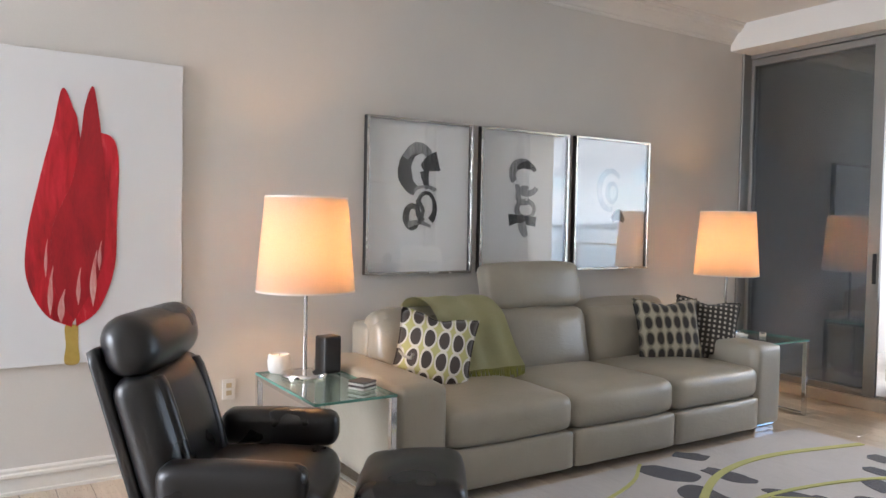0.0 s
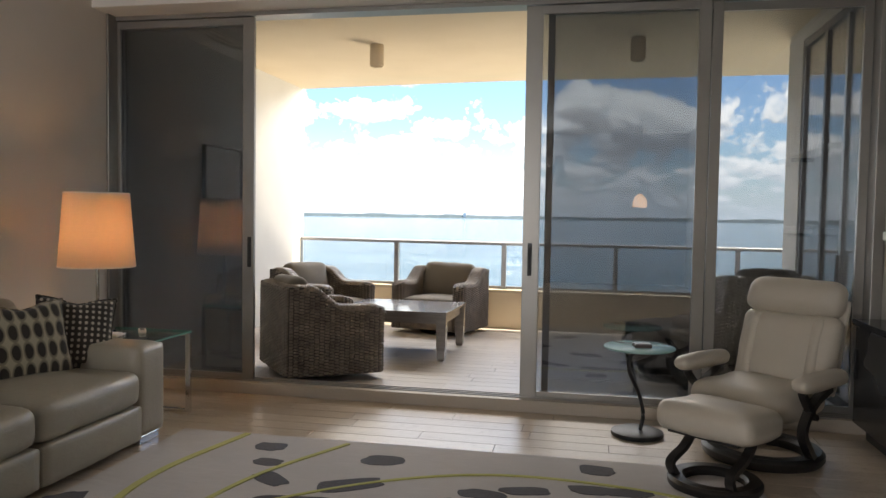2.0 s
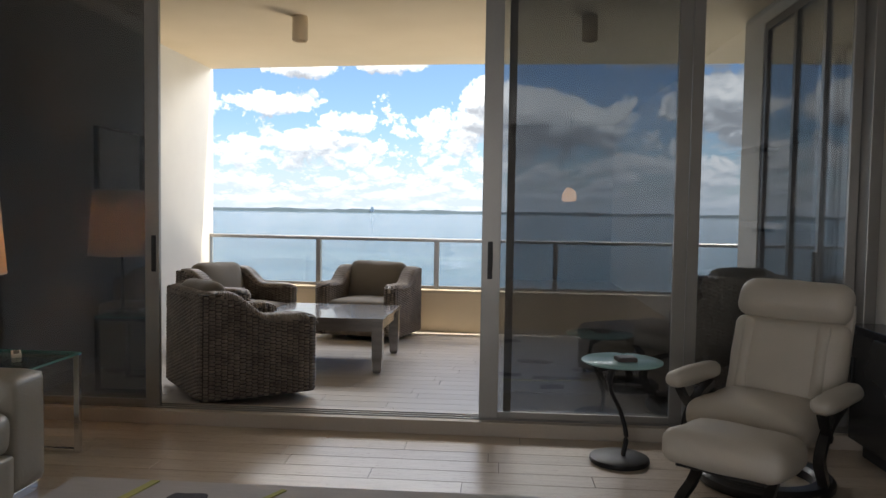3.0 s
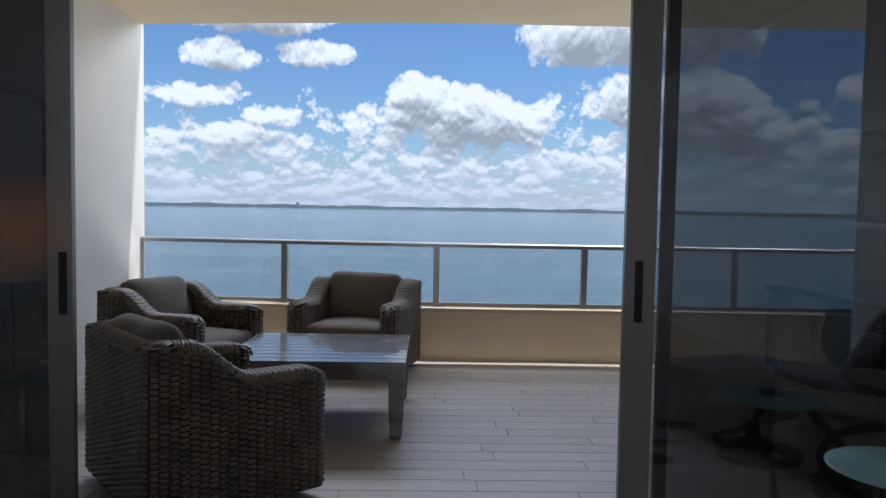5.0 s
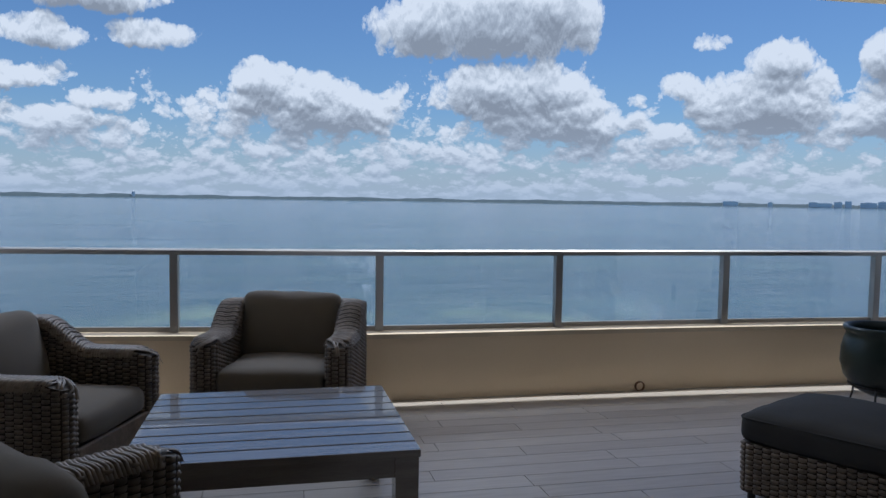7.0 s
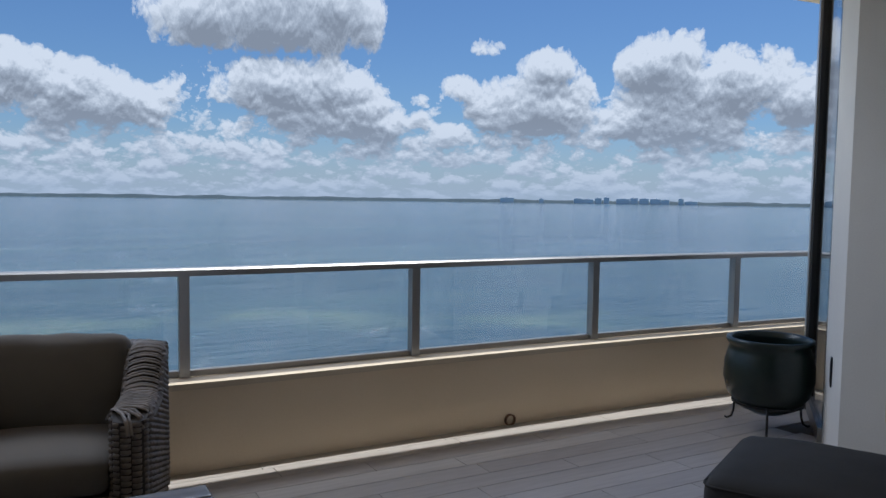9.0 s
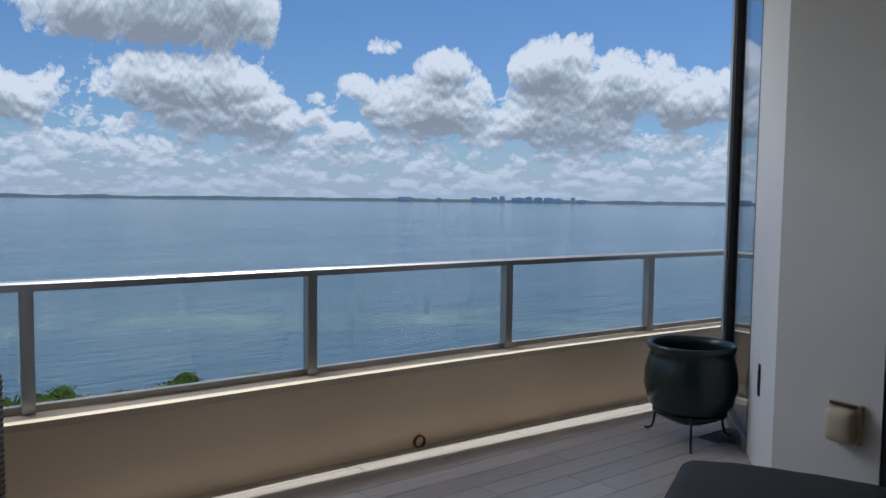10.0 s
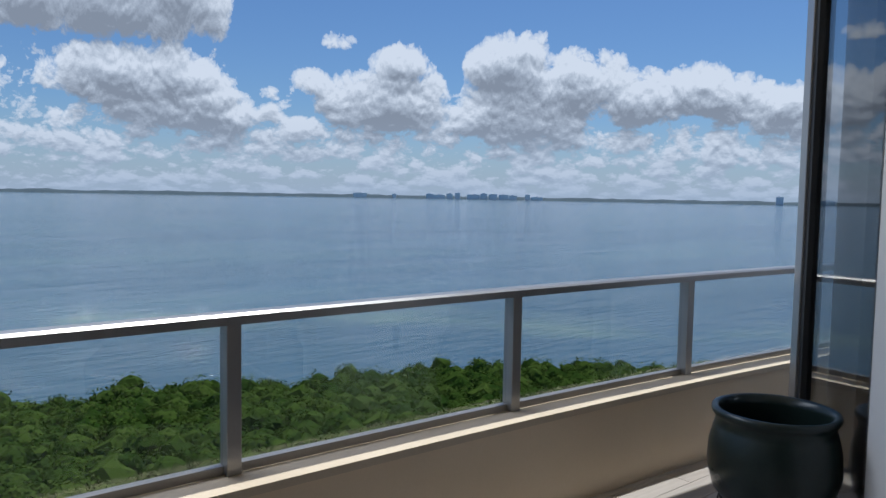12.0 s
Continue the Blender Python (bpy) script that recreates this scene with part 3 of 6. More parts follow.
def sweep(points, section, closed=False, bm=None, up=Vector((0, 0, 1))):
    """Carries a closed section (side, up) along a line of points."""
    bm = bm or bmesh.new()
    pts = [Vector(p) for p in points]
    rings = []
    for i, p in enumerate(pts):
        a = pts[i - 1] if i or closed else pts[0]
        b = pts[(i + 1) % len(pts)] if i + 1 < len(pts) or closed else pts[-1]
        d = (b - a).normalized()
        side = d.cross(up)
        side = side.normalized() if side.length > 1e-4 else Vector((1, 0, 0))
        top = side.cross(d)
        rings.append([bm.verts.new(p + side * s + top * t) for s, t in section])
    n = len(section)
    pairs = list(zip(rings, rings[1:])) + ([(rings[-1], rings[0])] if closed else [])
    for a, b in pairs:
        for k in range(n):
            bm.faces.new((a[k], a[(k + 1) % n], b[(k + 1) % n], b[k]))
    if not closed:
        bm.faces.new(rings[0])
        bm.faces.new(rings[-1][::-1])
    return bm


def circle(r, n=10, squash=1.0):
    return [(r * math.cos(2 * math.pi * k / n), r * squash * math.sin(2 * math.pi * k / n)) for k in range(n)]


def rect(w, h):
    return [(-w / 2, -h / 2), (w / 2, -h / 2), (w / 2, h / 2), (-w / 2, h / 2)]


def spline(knots, per=10):
    """A smooth line through the knots."""
    k = [Vector(p) for p in knots]
    k = [2 * k[0] - k[1]] + k + [2 * k[-1] - k[-2]]
    out = []
    for i in range(1, len(k) - 2):
        p0, p1, p2, p3 = k[i - 1:i + 3]
        for s in range(per):
            t = s / per
            out.append(0.5 * (2 * p1 + (p2 - p0) * t + (2 * p0 - 5 * p1 + 4 * p2 - p3) * t * t + (3 * p1 - p0 - 3 * p2 + p3) * t ** 3))
    out.append(k[-2])
    return out


def flat_shape(points, thick):
    """A thin plate whose outline is given in the plane (x, y)."""
    bm = bmesh.new()
    low = [bm.verts.new((x, y, 0)) for x, y in points]
    top = [bm.verts.new((x, y, thick)) for x, y in points]
    bm.faces.new(low[::-1])
    bm.faces.new(top)
    for i in range(len(points)):
        j = (i + 1) % len(points)
        bm.faces.new((low[i], low[j], top[j], top[i]))
    return bm


# ---------------------------------------------------------------- the plan, in metres
WEST, EAST, SOUTH = 0.24, 6.0, -11.0          # inner faces of the room's walls
CEIL, SOFFIT = 3.22, 2.995                    # ceiling and the drop before the glass
DECK_CEIL = 3.235
SIDE = 5.96                                   # wall of the next room beside the deck
LEFT_DECK = -0.12
RAIL_KNOTS = [(-0.6, 4.93, 0), (-0.14, 4.87, 0), (1.38, 4.69, 0), (2.912, 4.548, 0), (4.382, 4.53, 0), (5.885, 4.495, 0), (7.34, 4.415, 0), (8.825, 4.28, 0), (10.4, 4.1, 0)]
RAIL_LINE = spline(RAIL_KNOTS, 8)


def deck_z(y):
    return 0.02 - 0.021 * y


# walls, ceiling
structure("wall_west", box(WEST - 0.15, WEST, SOUTH - 0.15, -0.15, 0, CEIL), PAINT, "greige painted living room wall behind the sofa")
structure("wall_east", box(EAST, EAST + 0.15, SOUTH - 0.15, 0.12, 0, CEIL), PAINT, "greige painted wall behind the dark console")
bm = box(WEST, 0.32, SOUTH - 0.15, SOUTH, 0, CEIL)
box(2.28, EAST, SOUTH - 0.15, SOUTH, 0, CEIL, bm=bm)
box(0.32, 2.28, SOUTH - 0.15, SOUTH, 0, 0.45, bm=bm)
box(0.32, 2.28, SOUTH - 0.15, SOUTH, 2.75, CEIL, bm=bm)
structure("wall_south", bm, PAINT, "greige painted unseen end wall with an added wide window")
structure("ceiling", box(WEST - 0.15, EAST + 0.15, SOUTH - 0.15, -0.32, CEIL, CEIL + 0.2), CEILING, "white painted flat ceiling")
structure("soffit", box(WEST - 0.15, EAST + 0.15, -0.32, 0.12, SOFFIT, CEIL + 0.2, 0.004), CEILING, "painted ceiling drop over the sliding doors", "ceiling")


def plain_window(name, m, half_w, half_h, label):
    """Two panes in a painted frame, in the plane y = 0."""
    w = thing(name, m, label, "window", kind="structure")
    a, b, f = half_w, half_h, 0.07
    for x0, x1, z0, z1 in ((-a, a, -b, -b + f), (-a, a, b - f, b), (-a, -a + f, -b + f, b - f), (a - f, a, -b + f, b - f), (-0.03, 0.03, -b + f, b - f)):
        part("window_frame", box(x0, x1, -0.03, 0.03, z0, z1, 0.005), TRIM, w)
    for x0, x1 in ((-a + f, -0.03), (0.03, a - f)):
        part("pane", box(x0, x1, -0.03, -0.022, -b + f, b - f), RAIL_GLASS, w).visible_shadow = False


# added window, out of view, that houses the rear fill lamp
plain_window("window_1", pose(1.3, SOUTH - 0.02, 1.6), 0.98, 1.15, "tall white framed window added in the unseen end wall")

# crown moulding along the west wall, with its stepped profile
CROWN = [(0.0, 3.055), (0.014, 3.055), (0.018, 3.075), (0.03, 3.08), (0.045, 3.105), (0.075, 3.14), (0.105, 3.155), (0.112, 3.175), (0.13, 3.18), (0.135, 3.205), (0.15, 3.208), (0.15, CEIL), (0.0, CEIL)]
bm = bmesh.new()
ends = [[bm.verts.new((WEST + 0.001 + d, y, z - 0.001)) for d, z in CROWN] for y in (SOUTH, -0.323)]
for k in range(len(CROWN)):
    j = (k + 1) % len(CROWN)
    bm.faces.new((ends[0][k], ends[0][j], ends[1][j], ends[1][k]))
bm.faces.new(ends[0])
bm.faces.new(ends[1][::-1])
structure("crown_moulding", bm, TRIM, "white stepped crown moulding under the ceiling", "moulding")

bm = bmesh.new()
SKIRT = [(0.0, 0.0), (0.02, 0.0), (0.02, 0.015), (0.014, 0.02), (0.014, 0.085), (0.022, 0.09), (0.022, 0.105), (0.014, 0.112), (0.014, 0.125), (0.006, 0.135), (0.0, 0.135)]
ends = [[bm.verts.new((WEST + 0.001 + d, y, z + 0.001)) for d, z in SKIRT] for y in (SOUTH, -0.16)]
for k in range(len(SKIRT)):
    j = (k + 1) % len(SKIRT)
    bm.faces.new((ends[0][k], ends[0][j], ends[1][j], ends[1][k]))
bm.faces.new(ends[0])
bm.faces.new(ends[1][::-1])
structure("baseboard", bm, TRIM, "white moulded baseboard along the wall", "baseboard")

# room floor slab; planks lie on it
room_floor = structure("floor", box(WEST - 0.15, EAST + 0.15, SOUTH - 0.15, 0.12, -0.2, -0.006), GROUT, "wood-look porcelain plank floor of the living room", "floor")

# ---------------------------------------------------------------- sliding doors
structure("threshold", box(WEST - 0.02, EAST, -0.1, 0.12, -0.005, 0.088, 0.006), mottled("threshold_paint", (0.40, 0.34, 0.27), (0.47, 0.41, 0.34), (0.4, 0.55), 2, 60, 0.08, 0.001), "low beige sill under the sliding doors", "threshold")
frame_ob = thing("door_frame", pose(0, 0, 0), "bronze grey aluminium frame of the sliding doors", "door frame", kind="structure")
part("jamb", box(WEST - 0.14, WEST + 0.02, -0.148, 0.115, 0.09, SOFFIT, 0.004), ALUMINIUM, frame_ob)
part("jamb", box(EAST - 0.075, EAST - 0.002, -0.06, 0.115, 0.09, SOFFIT, 0.004), ALUMINIUM, frame_ob)
part("track", box(WEST + 0.02, EAST - 0.075, -0.05, 0.112, SOFFIT - 0.035, SOFFIT - 0.002), ALUMINIUM, frame_ob)
for y in (-0.035, 0.012, 0.06):
    part("track_rail", box(WEST + 0.02, EAST - 0.075, y - 0.004, y + 0.004, 0.086, 0.096), ALUMINIUM, frame_ob)


def sliding_panel(x0, x1, y, left=0.09, right=0.09, handle=None, label="", left_mat=None):
    p = thing("door_panel", pose(x0, y, 0.096), label, "sliding door", "sliding doors", "structure")
    w, h, d = x1 - x0, SOFFIT - 0.04 - 0.096, 0.018
    part("stile", box(0, left, -d, d, 0, h, 0.003), left_mat or ALUMINIUM, p)
    part("stile", box(w - right, w, -d, d, 0, h, 0.003), ALUMINIUM, p)
    part("bottom_rail", box(left, w - right, -d, d, 0, 0.045, 0.003), ALUMINIUM, p)
    part("top_rail", box(left, w - right, -d, d, h - 0.06, h, 0.003), ALUMINIUM, p)
    g = part("pane", box(left - 0.005, w - right + 0.005, -0.004, 0.004, 0.04, h - 0.055), TINTED, p, "grey tinted glass")
    g.visible_shadow = False
    if handle is not None:
        hz = 1.02
        plate = part("handle", box(handle - 0.016, handle + 0.016, -d - 0.006, -d + 0.001, hz - 0.12, hz + 0.12, 0.003), BLACK_METAL, p, "recessed black pull")
        part("grip", box(handle - 0.008, handle + 0.008, -d - 0.012, -d - 0.004, hz - 0.09, hz + 0.09, 0.003), GASKET, plate)
    return p


sliding_panel(0.255, 1.455, -0.012, 0.03, 0.095, 1.165, "open sliding door panel of tinted glass with a black pull")
sliding_panel(0.26, 1.40, 0.036, 0.03, 0.06, None, "open sliding door panel stacked behind another")
sliding_panel(0.26, 1.38, 0.084, 0.03, 0.06, None, "open sliding door panel stacked behind two others")
sliding_panel(3.58, 4.86, -0.012, 0.12, 0.08, 0.055, "open sliding door panel of tinted glass with a black pull")
sliding_panel(3.735, 4.945, 0.036, 0.05, 0.07, None, "sliding door panel of tinted glass with a black edge", GASKET)
sliding_panel(4.87, 5.922, 0.084, 0.07, 0.06, None, "closed sliding door panel of tinted glass")

# ---------------------------------------------------------------- deck
bm = bmesh.new()
v = [bm.verts.new((x, y, deck_z(y) + z)) for z in (-0.25, -0.006) for x, y in ((LEFT_DECK - 0.3, 0.12), (10.6, 0.12), (10.6, 4.9), (LEFT_DECK - 0.3, 4.9))]
for f in ((0, 1, 2, 3), (4, 5, 6, 7), (0, 1, 5, 4), (1, 2, 6, 5), (2, 3, 7, 6), (3, 0, 4, 7)):
    bm.faces.new([v[i] for i in f])
deck_floor = structure("floor_deck", bm, GROUT, "wood-look porcelain plank floor of the balcony", "floor")


def offset_line(line, d):
    out = []
    for i, p in enumerate(line):
        t = (line[min(i + 1, len(line) - 1)] - line[max(i - 1, 0)]).normalized()
        out.append(Vector((p.x + t.y * d, p.y - t.x * d, p.z)))
    return out


def curved_wall(name, near, far, z0, z1, mat, label, category):
    """A wall that follows the bow of the balcony; near, far: how far before and behind the rail's line its faces lie."""
    bm = bmesh.new()
    a, b = offset_line(RAIL_LINE, near), offset_line(RAIL_LINE, -far)
    rings = [[bm.verts.new((p.x, p.y, z0)), bm.verts.new((q.x, q.y, z0)), bm.verts.new((q.x, q.y, z1)), bm.verts.new((p.x, p.y, z1))] for p, q in zip(a, b)]
    for r, s in zip(rings, rings[1:]):
        for k in range(4):
            bm.faces.new((r[k], r[(k + 1) % 4], s[(k + 1) % 4], s[k]))
    bm.faces.new(rings[0])
    bm.faces.new(rings[-1][::-1])
    return structure(name, bm, mat, label, category)


curved_wall("parapet", 0.167, 0.10, -0.6, 0.41, STUCCO, "low cream stucco parapet of the balcony", "parapet")
curved_wall("parapet_ledge", 0.187, 0.115, 0.41, 0.445, LEDGE, "sunlit cream ledge on the parapet", "ledge")
curved_wall("glass_channel", 0.012, 0.03, 0.445, 0.48, ALUMINIUM, "metal channel that holds the railing glass", "channel")
bm = bmesh.new()
edge = offset_line(RAIL_LINE, -0.02)
low = [bm.verts.new((p.x, p.y, DECK_CEIL)) for p in edge] + [bm.verts.new((10.4, 0.121, DECK_CEIL)), bm.verts.new((edge[0].x, 0.121, DECK_CEIL))]
ret = bmesh.ops.extrude_face_region(bm, geom=[bm.faces.new(low)])
bmesh.ops.translate(bm, vec=(0, 0, 0.35), verts=[e for e in ret["geom"] if isinstance(e, bmesh.types.BMVert)])
structure("ceiling_deck", bm, STUCCO, "cream plastered ceiling of the balcony", "ceiling")

structure("wall_deck_left", box(LEFT_DECK - 0.25, LEFT_DECK, 0.121, 4.93, -0.2, DECK_CEIL), STUCCO_WHITE, "off-white stucco side wall of the balcony", "wall")
structure("wall_front_left", box(LEFT_DECK - 0.25, WEST - 0.142, -0.15, 0.12, -0.2, DECK_CEIL + 0.3), STUCCO_WHITE, "off-white wall end beside the sliding doors", "wall")
# the next room: side door, pier, slanting wall with a window
PIER = [(SIDE, 2.02), (SIDE, 2.53), (6.60, 3.052), (6.76, 2.86), (6.22, 2.40), (6.22, 2.02)]
bm = flat_shape(PIER, DECK_CEIL + 0.2)
moved(bm, pose(0, 0, -0.2))
structure("wall_side_pier", bm, STUCCO_WHITE, "off-white stucco pier between two glazed openings", "wall")
structure("wall_side_head", box(SIDE, SIDE + 0.25, 0.121, 2.02, 3.1, DECK_CEIL), STUCCO_WHITE, "off-white wall over the side door", "wall")
structure("wall_far_right", box(7.5, 10.4, 3.45, 3.6, -0.2, DECK_CEIL), STUCCO_WHITE, "off-white wall beyond the slanting window", "wall")
# unseen walls added to keep the room dark behind those openings
bm = box(9.8, 9.95, 0.12, 3.45, -0.2, DECK_CEIL)
structure("wall_next_room", bm, PAINT, "plain unseen wall that closes the next room", "wall")

structure("wall_next_room_south", box(6.15, 9.95, -0.03, 0.12, -0.2, DECK_CEIL), PAINT, "plain unseen wall that closes the next room", "wall")
side_door = thing("door_1", pose(SIDE + 0.03, 0.125, 0), "closed sliding glass door to the next room with dark metal frame", "sliding door", kind="structure")
for a, b, mat in ((0.0, 0.06, BLACK_METAL), (0.635, 0.685, RAIL_METAL), (1.175, 1.235, BLACK_METAL), (1.825, 1.895, BLACK_METAL)):
    part("stile", box(-0.02, 0.03, a, b, 0.02, 3.1, 0.003), mat, side_door)
part("top_rail", box(-0.022, 0.03, 0.06, 1.825, 3.03, 3.1, 0.003), BLACK_METAL, side_door)
part("bottom_rail", box(-0.022, 0.03, 0.06, 1.825, -0.02, 0.09, 0.003), BLACK_METAL, side_door)
for a, b in ((0.06, 0.635), (0.685, 1.175), (1.235, 1.825)):
    part("pane", box(0.0, 0.008, a, b, 0.09, 3.03), TINTED, side_door, "grey tinted glass").visible_shadow = False
part("handle", box(-0.045, -0.021, 0.645, 0.675, 0.93, 1.17, 0.005), BLACK_METAL, side_door, "black pull")

ang = math.degrees(math.atan2(3.705 - 3.052, 7.385 - 6.60))
L = math.hypot(3.705 - 3.052, 7.385 - 6.60)
corner_window = thing("window_2", pose(6.60, 3.052, 0, 0, 0, ang), "tall slanting window with a metal post at its outer end", "window", kind="structure")
part("window_post", box(L - 0.10, L + 0.02, -0.06, 0.05, -0.1, DECK_CEIL, 0.004), RAIL_METAL, corner_window, "light aluminium post")
part("gasket", box(L - 0.15, L - 0.10, -0.03, 0.035, -0.1, DECK_CEIL), GASKET, corner_window)
part("window_sill", box(0.0, L - 0.15, -0.03, 0.03, -0.1, 0.05), ALUMINIUM, corner_window)
part("window_head", box(0.0, L - 0.15, -0.03, 0.03, 3.15, DECK_CEIL), ALUMINIUM, corner_window)
part("pane", box(0.0, L - 0.15, 0.0, 0.008, 0.05, 3.15), TINTED, corner_window, "grey tinted glass").visible_shadow = False
lock = thing("lock_plate", pose(6.30, 2.812, 0.50, 0, 0, ang), "small dark metal plate set in the pier", "plate")
part("plate", box(-0.022, 0.022, -0.001, 0.006, -0.09, 0.09, 0.003), BLACK_METAL, lock)
part("slot", box(-0.006, 0.006, 0.006, 0.009, -0.06, 0.06, 0.001), GASKET, lock)

outlet = thing("outlet_box", pose(SIDE, 2.17, 0.48), "beige weatherproof outlet box on the pier", "outlet")
part("back_box", box(-0.035, 0.0, -0.075, 0.075, -0.095, 0.095, 0.008), BEIGE_PLASTIC, outlet)
part("cover", soft_box(0.075, 0.135, 0.16, 0.03, (0.01, 0, 0), 5, (-0.065, 0, -0.005)), BEIGE_PLASTIC, outlet, "rounded flip cover", True)
part("hinge", rod((-0.045, -0.06, 0.088), (-0.045, 0.06, 0.088), 0.008), BLACK_PLASTIC, outlet)

# railing
railing = thing("railing", pose(0, 0, 0), "aluminium railing with clear glass panels on the parapet", "railing", kind="structure")
part("handrail", sweep([p + Vector((0, 0, 1.055)) for p in RAIL_LINE], [(-0.05, -0.022), (0.05, -0.022), (0.05, 0.012), (0.035, 0.022), (-0.035, 0.022), (-0.05, 0.012)]), RAIL_METAL, railing, "flat topped grey handrail", True, 30)
for x, y, _ in RAIL_KNOTS[1:-1]:
    i = min(range(len(RAIL_LINE)), key=lambda k: abs(RAIL_LINE[k].x - x))
    t = RAIL_LINE[min(i + 1, len(RAIL_LINE) - 1)] - RAIL_LINE[max(i - 1, 0)]
    bm = box(-0.03, 0.03, -0.045, 0.025, 0.446, 1.035, 0.004)
    part("post", moved(bm, pose(x, y, 0, 0, 0, math.degrees(math.atan2(t.y, t.x)))), RAIL_METAL, railing)
for k in range(1, len(RAIL_KNOTS) - 1):
    a, b = Vector(RAIL_KNOTS[k]), Vector(RAIL_KNOTS[k + 1])
    d = (b - a).normalized()
    a, b = a + d * 0.03, b - d * 0.03
    n = Vector((-d.y, d.x, 0)) * 0.005
    bm = bmesh.new()
    vs = [bm.verts.new(p + s * n + Vector((0, 0, z))) for z in (0.44, 1.036) for p, s in ((a, 1), (b, 1), (b, -1), (a, -1))]
    for f in ((0, 1, 2, 3), (4, 5, 6, 7), (0, 1, 5, 4), (1, 2, 6, 5), (2, 3, 7, 6), (3, 0, 4, 7)):
        bm.faces.new([vs[i] for i in f])
    part("glass_panel", bm, RAIL_GLASS, railing, "clear glass").visible_shadow = False

drain = thing("scupper", pose(5.05, 4.36, deck_z(4.36) + 0.035), "small round rusty drain in the foot of the parapet", "drain")
part("pipe", moved(lathe([(0.028, 0), (0.042, 0), (0.042, 0.05), (0.034, 0.05), (0.034, 0.01), (0.028, 0.01)], 16), pose(0, 0.02, 0, 90)), mottled("rusty_brass", (0.10, 0.05, 0.025), (0.22, 0.12, 0.06), (0.6, 0.8), 30, 80), drain, smooth=True, angle=40)


def downlight(x, y):
    d = thing("downlight", pose(x, y, DECK_CEIL), "cream cylindrical surface downlight on the balcony ceiling", "ceiling light", "balcony downlights")
    part("housing", lathe([(0.0, -0.002), (0.07, -0.002), (0.075, -0.01), (0.075, -0.225), (0.068, -0.232), (0.062, -0.225), (0.058, -0.15), (0.0, -0.15)], 28), STUCCO, d, smooth=True, angle=40)
    part("lens", lathe([(0.0, -0.152), (0.055, -0.152), (0.055, -0.158), (0.0, -0.158)], 20), CHROME, d, "unlit reflector")


downlight(1.776, 2.244)
downlight(4.484, 2.273)

# ---------------------------------------------------------------- water, shores and the town across the bay
SEA_Z = -19.5
bm = bmesh.new()
bmesh.ops.create_grid(bm, x_segments=1, y_segments=1, size=4990)
sea = new("water", mesh_of("water", bm, SEA))
sea.location = (0, 0, SEA_Z)
tagged(sea, "calm blue-green bay with pale sandy shallows", "water", kind="structure")

rnd = random.Random(4)
bm = bmesh.new()
prev = None
for k in range(261):
    a = radians(-62 + 152 * k / 260)
    near = 4600 + 60 * math.sin(a * 3.1) + 30 * math.sin(a * 11)
    h = 19 + 7 * noise.noise(Vector((k * 0.21, 0, 3))) + 5 * noise.noise(Vector((k * 0.9, 5, 0))) + rnd.uniform(-1.5, 1.5)
    s, c = math.sin(a), math.cos(a)
    ring = [bm.verts.new((r * s, r * c, SEA_Z + z)) for r, z in ((near - 30, 0.05), (near, h * 0.55), (near + 50, h), (near + 200, h * 0.8), (near + 220, 0.0))]
    if prev:
        for i in range(4):
            bm.faces.new((prev[i], prev[i + 1], ring[i + 1], ring[i]))
    prev = ring
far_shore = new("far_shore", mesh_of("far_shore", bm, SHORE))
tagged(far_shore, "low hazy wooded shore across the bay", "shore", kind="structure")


def tower(az, dist, w, h, d):
    a = radians(az)
    t = thing("apartment_tower", pose(dist * math.sin(a), dist * math.cos(a), SEA_Z + 2, 0, 0, -az), "hazy apartment tower on the far shore", "building", "far skyline")
    # pale materials paint the haze onto walls and window bands
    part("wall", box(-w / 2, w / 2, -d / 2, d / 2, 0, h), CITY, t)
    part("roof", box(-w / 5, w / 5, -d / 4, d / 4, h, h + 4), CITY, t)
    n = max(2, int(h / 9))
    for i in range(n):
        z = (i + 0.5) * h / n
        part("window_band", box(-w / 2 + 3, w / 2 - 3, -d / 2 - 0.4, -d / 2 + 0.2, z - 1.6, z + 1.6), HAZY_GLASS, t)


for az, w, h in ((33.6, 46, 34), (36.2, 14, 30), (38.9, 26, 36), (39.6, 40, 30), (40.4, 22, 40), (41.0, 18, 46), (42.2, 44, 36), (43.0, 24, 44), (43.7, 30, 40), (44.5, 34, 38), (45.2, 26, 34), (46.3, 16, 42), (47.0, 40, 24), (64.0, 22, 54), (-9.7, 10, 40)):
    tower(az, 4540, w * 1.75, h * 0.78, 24)


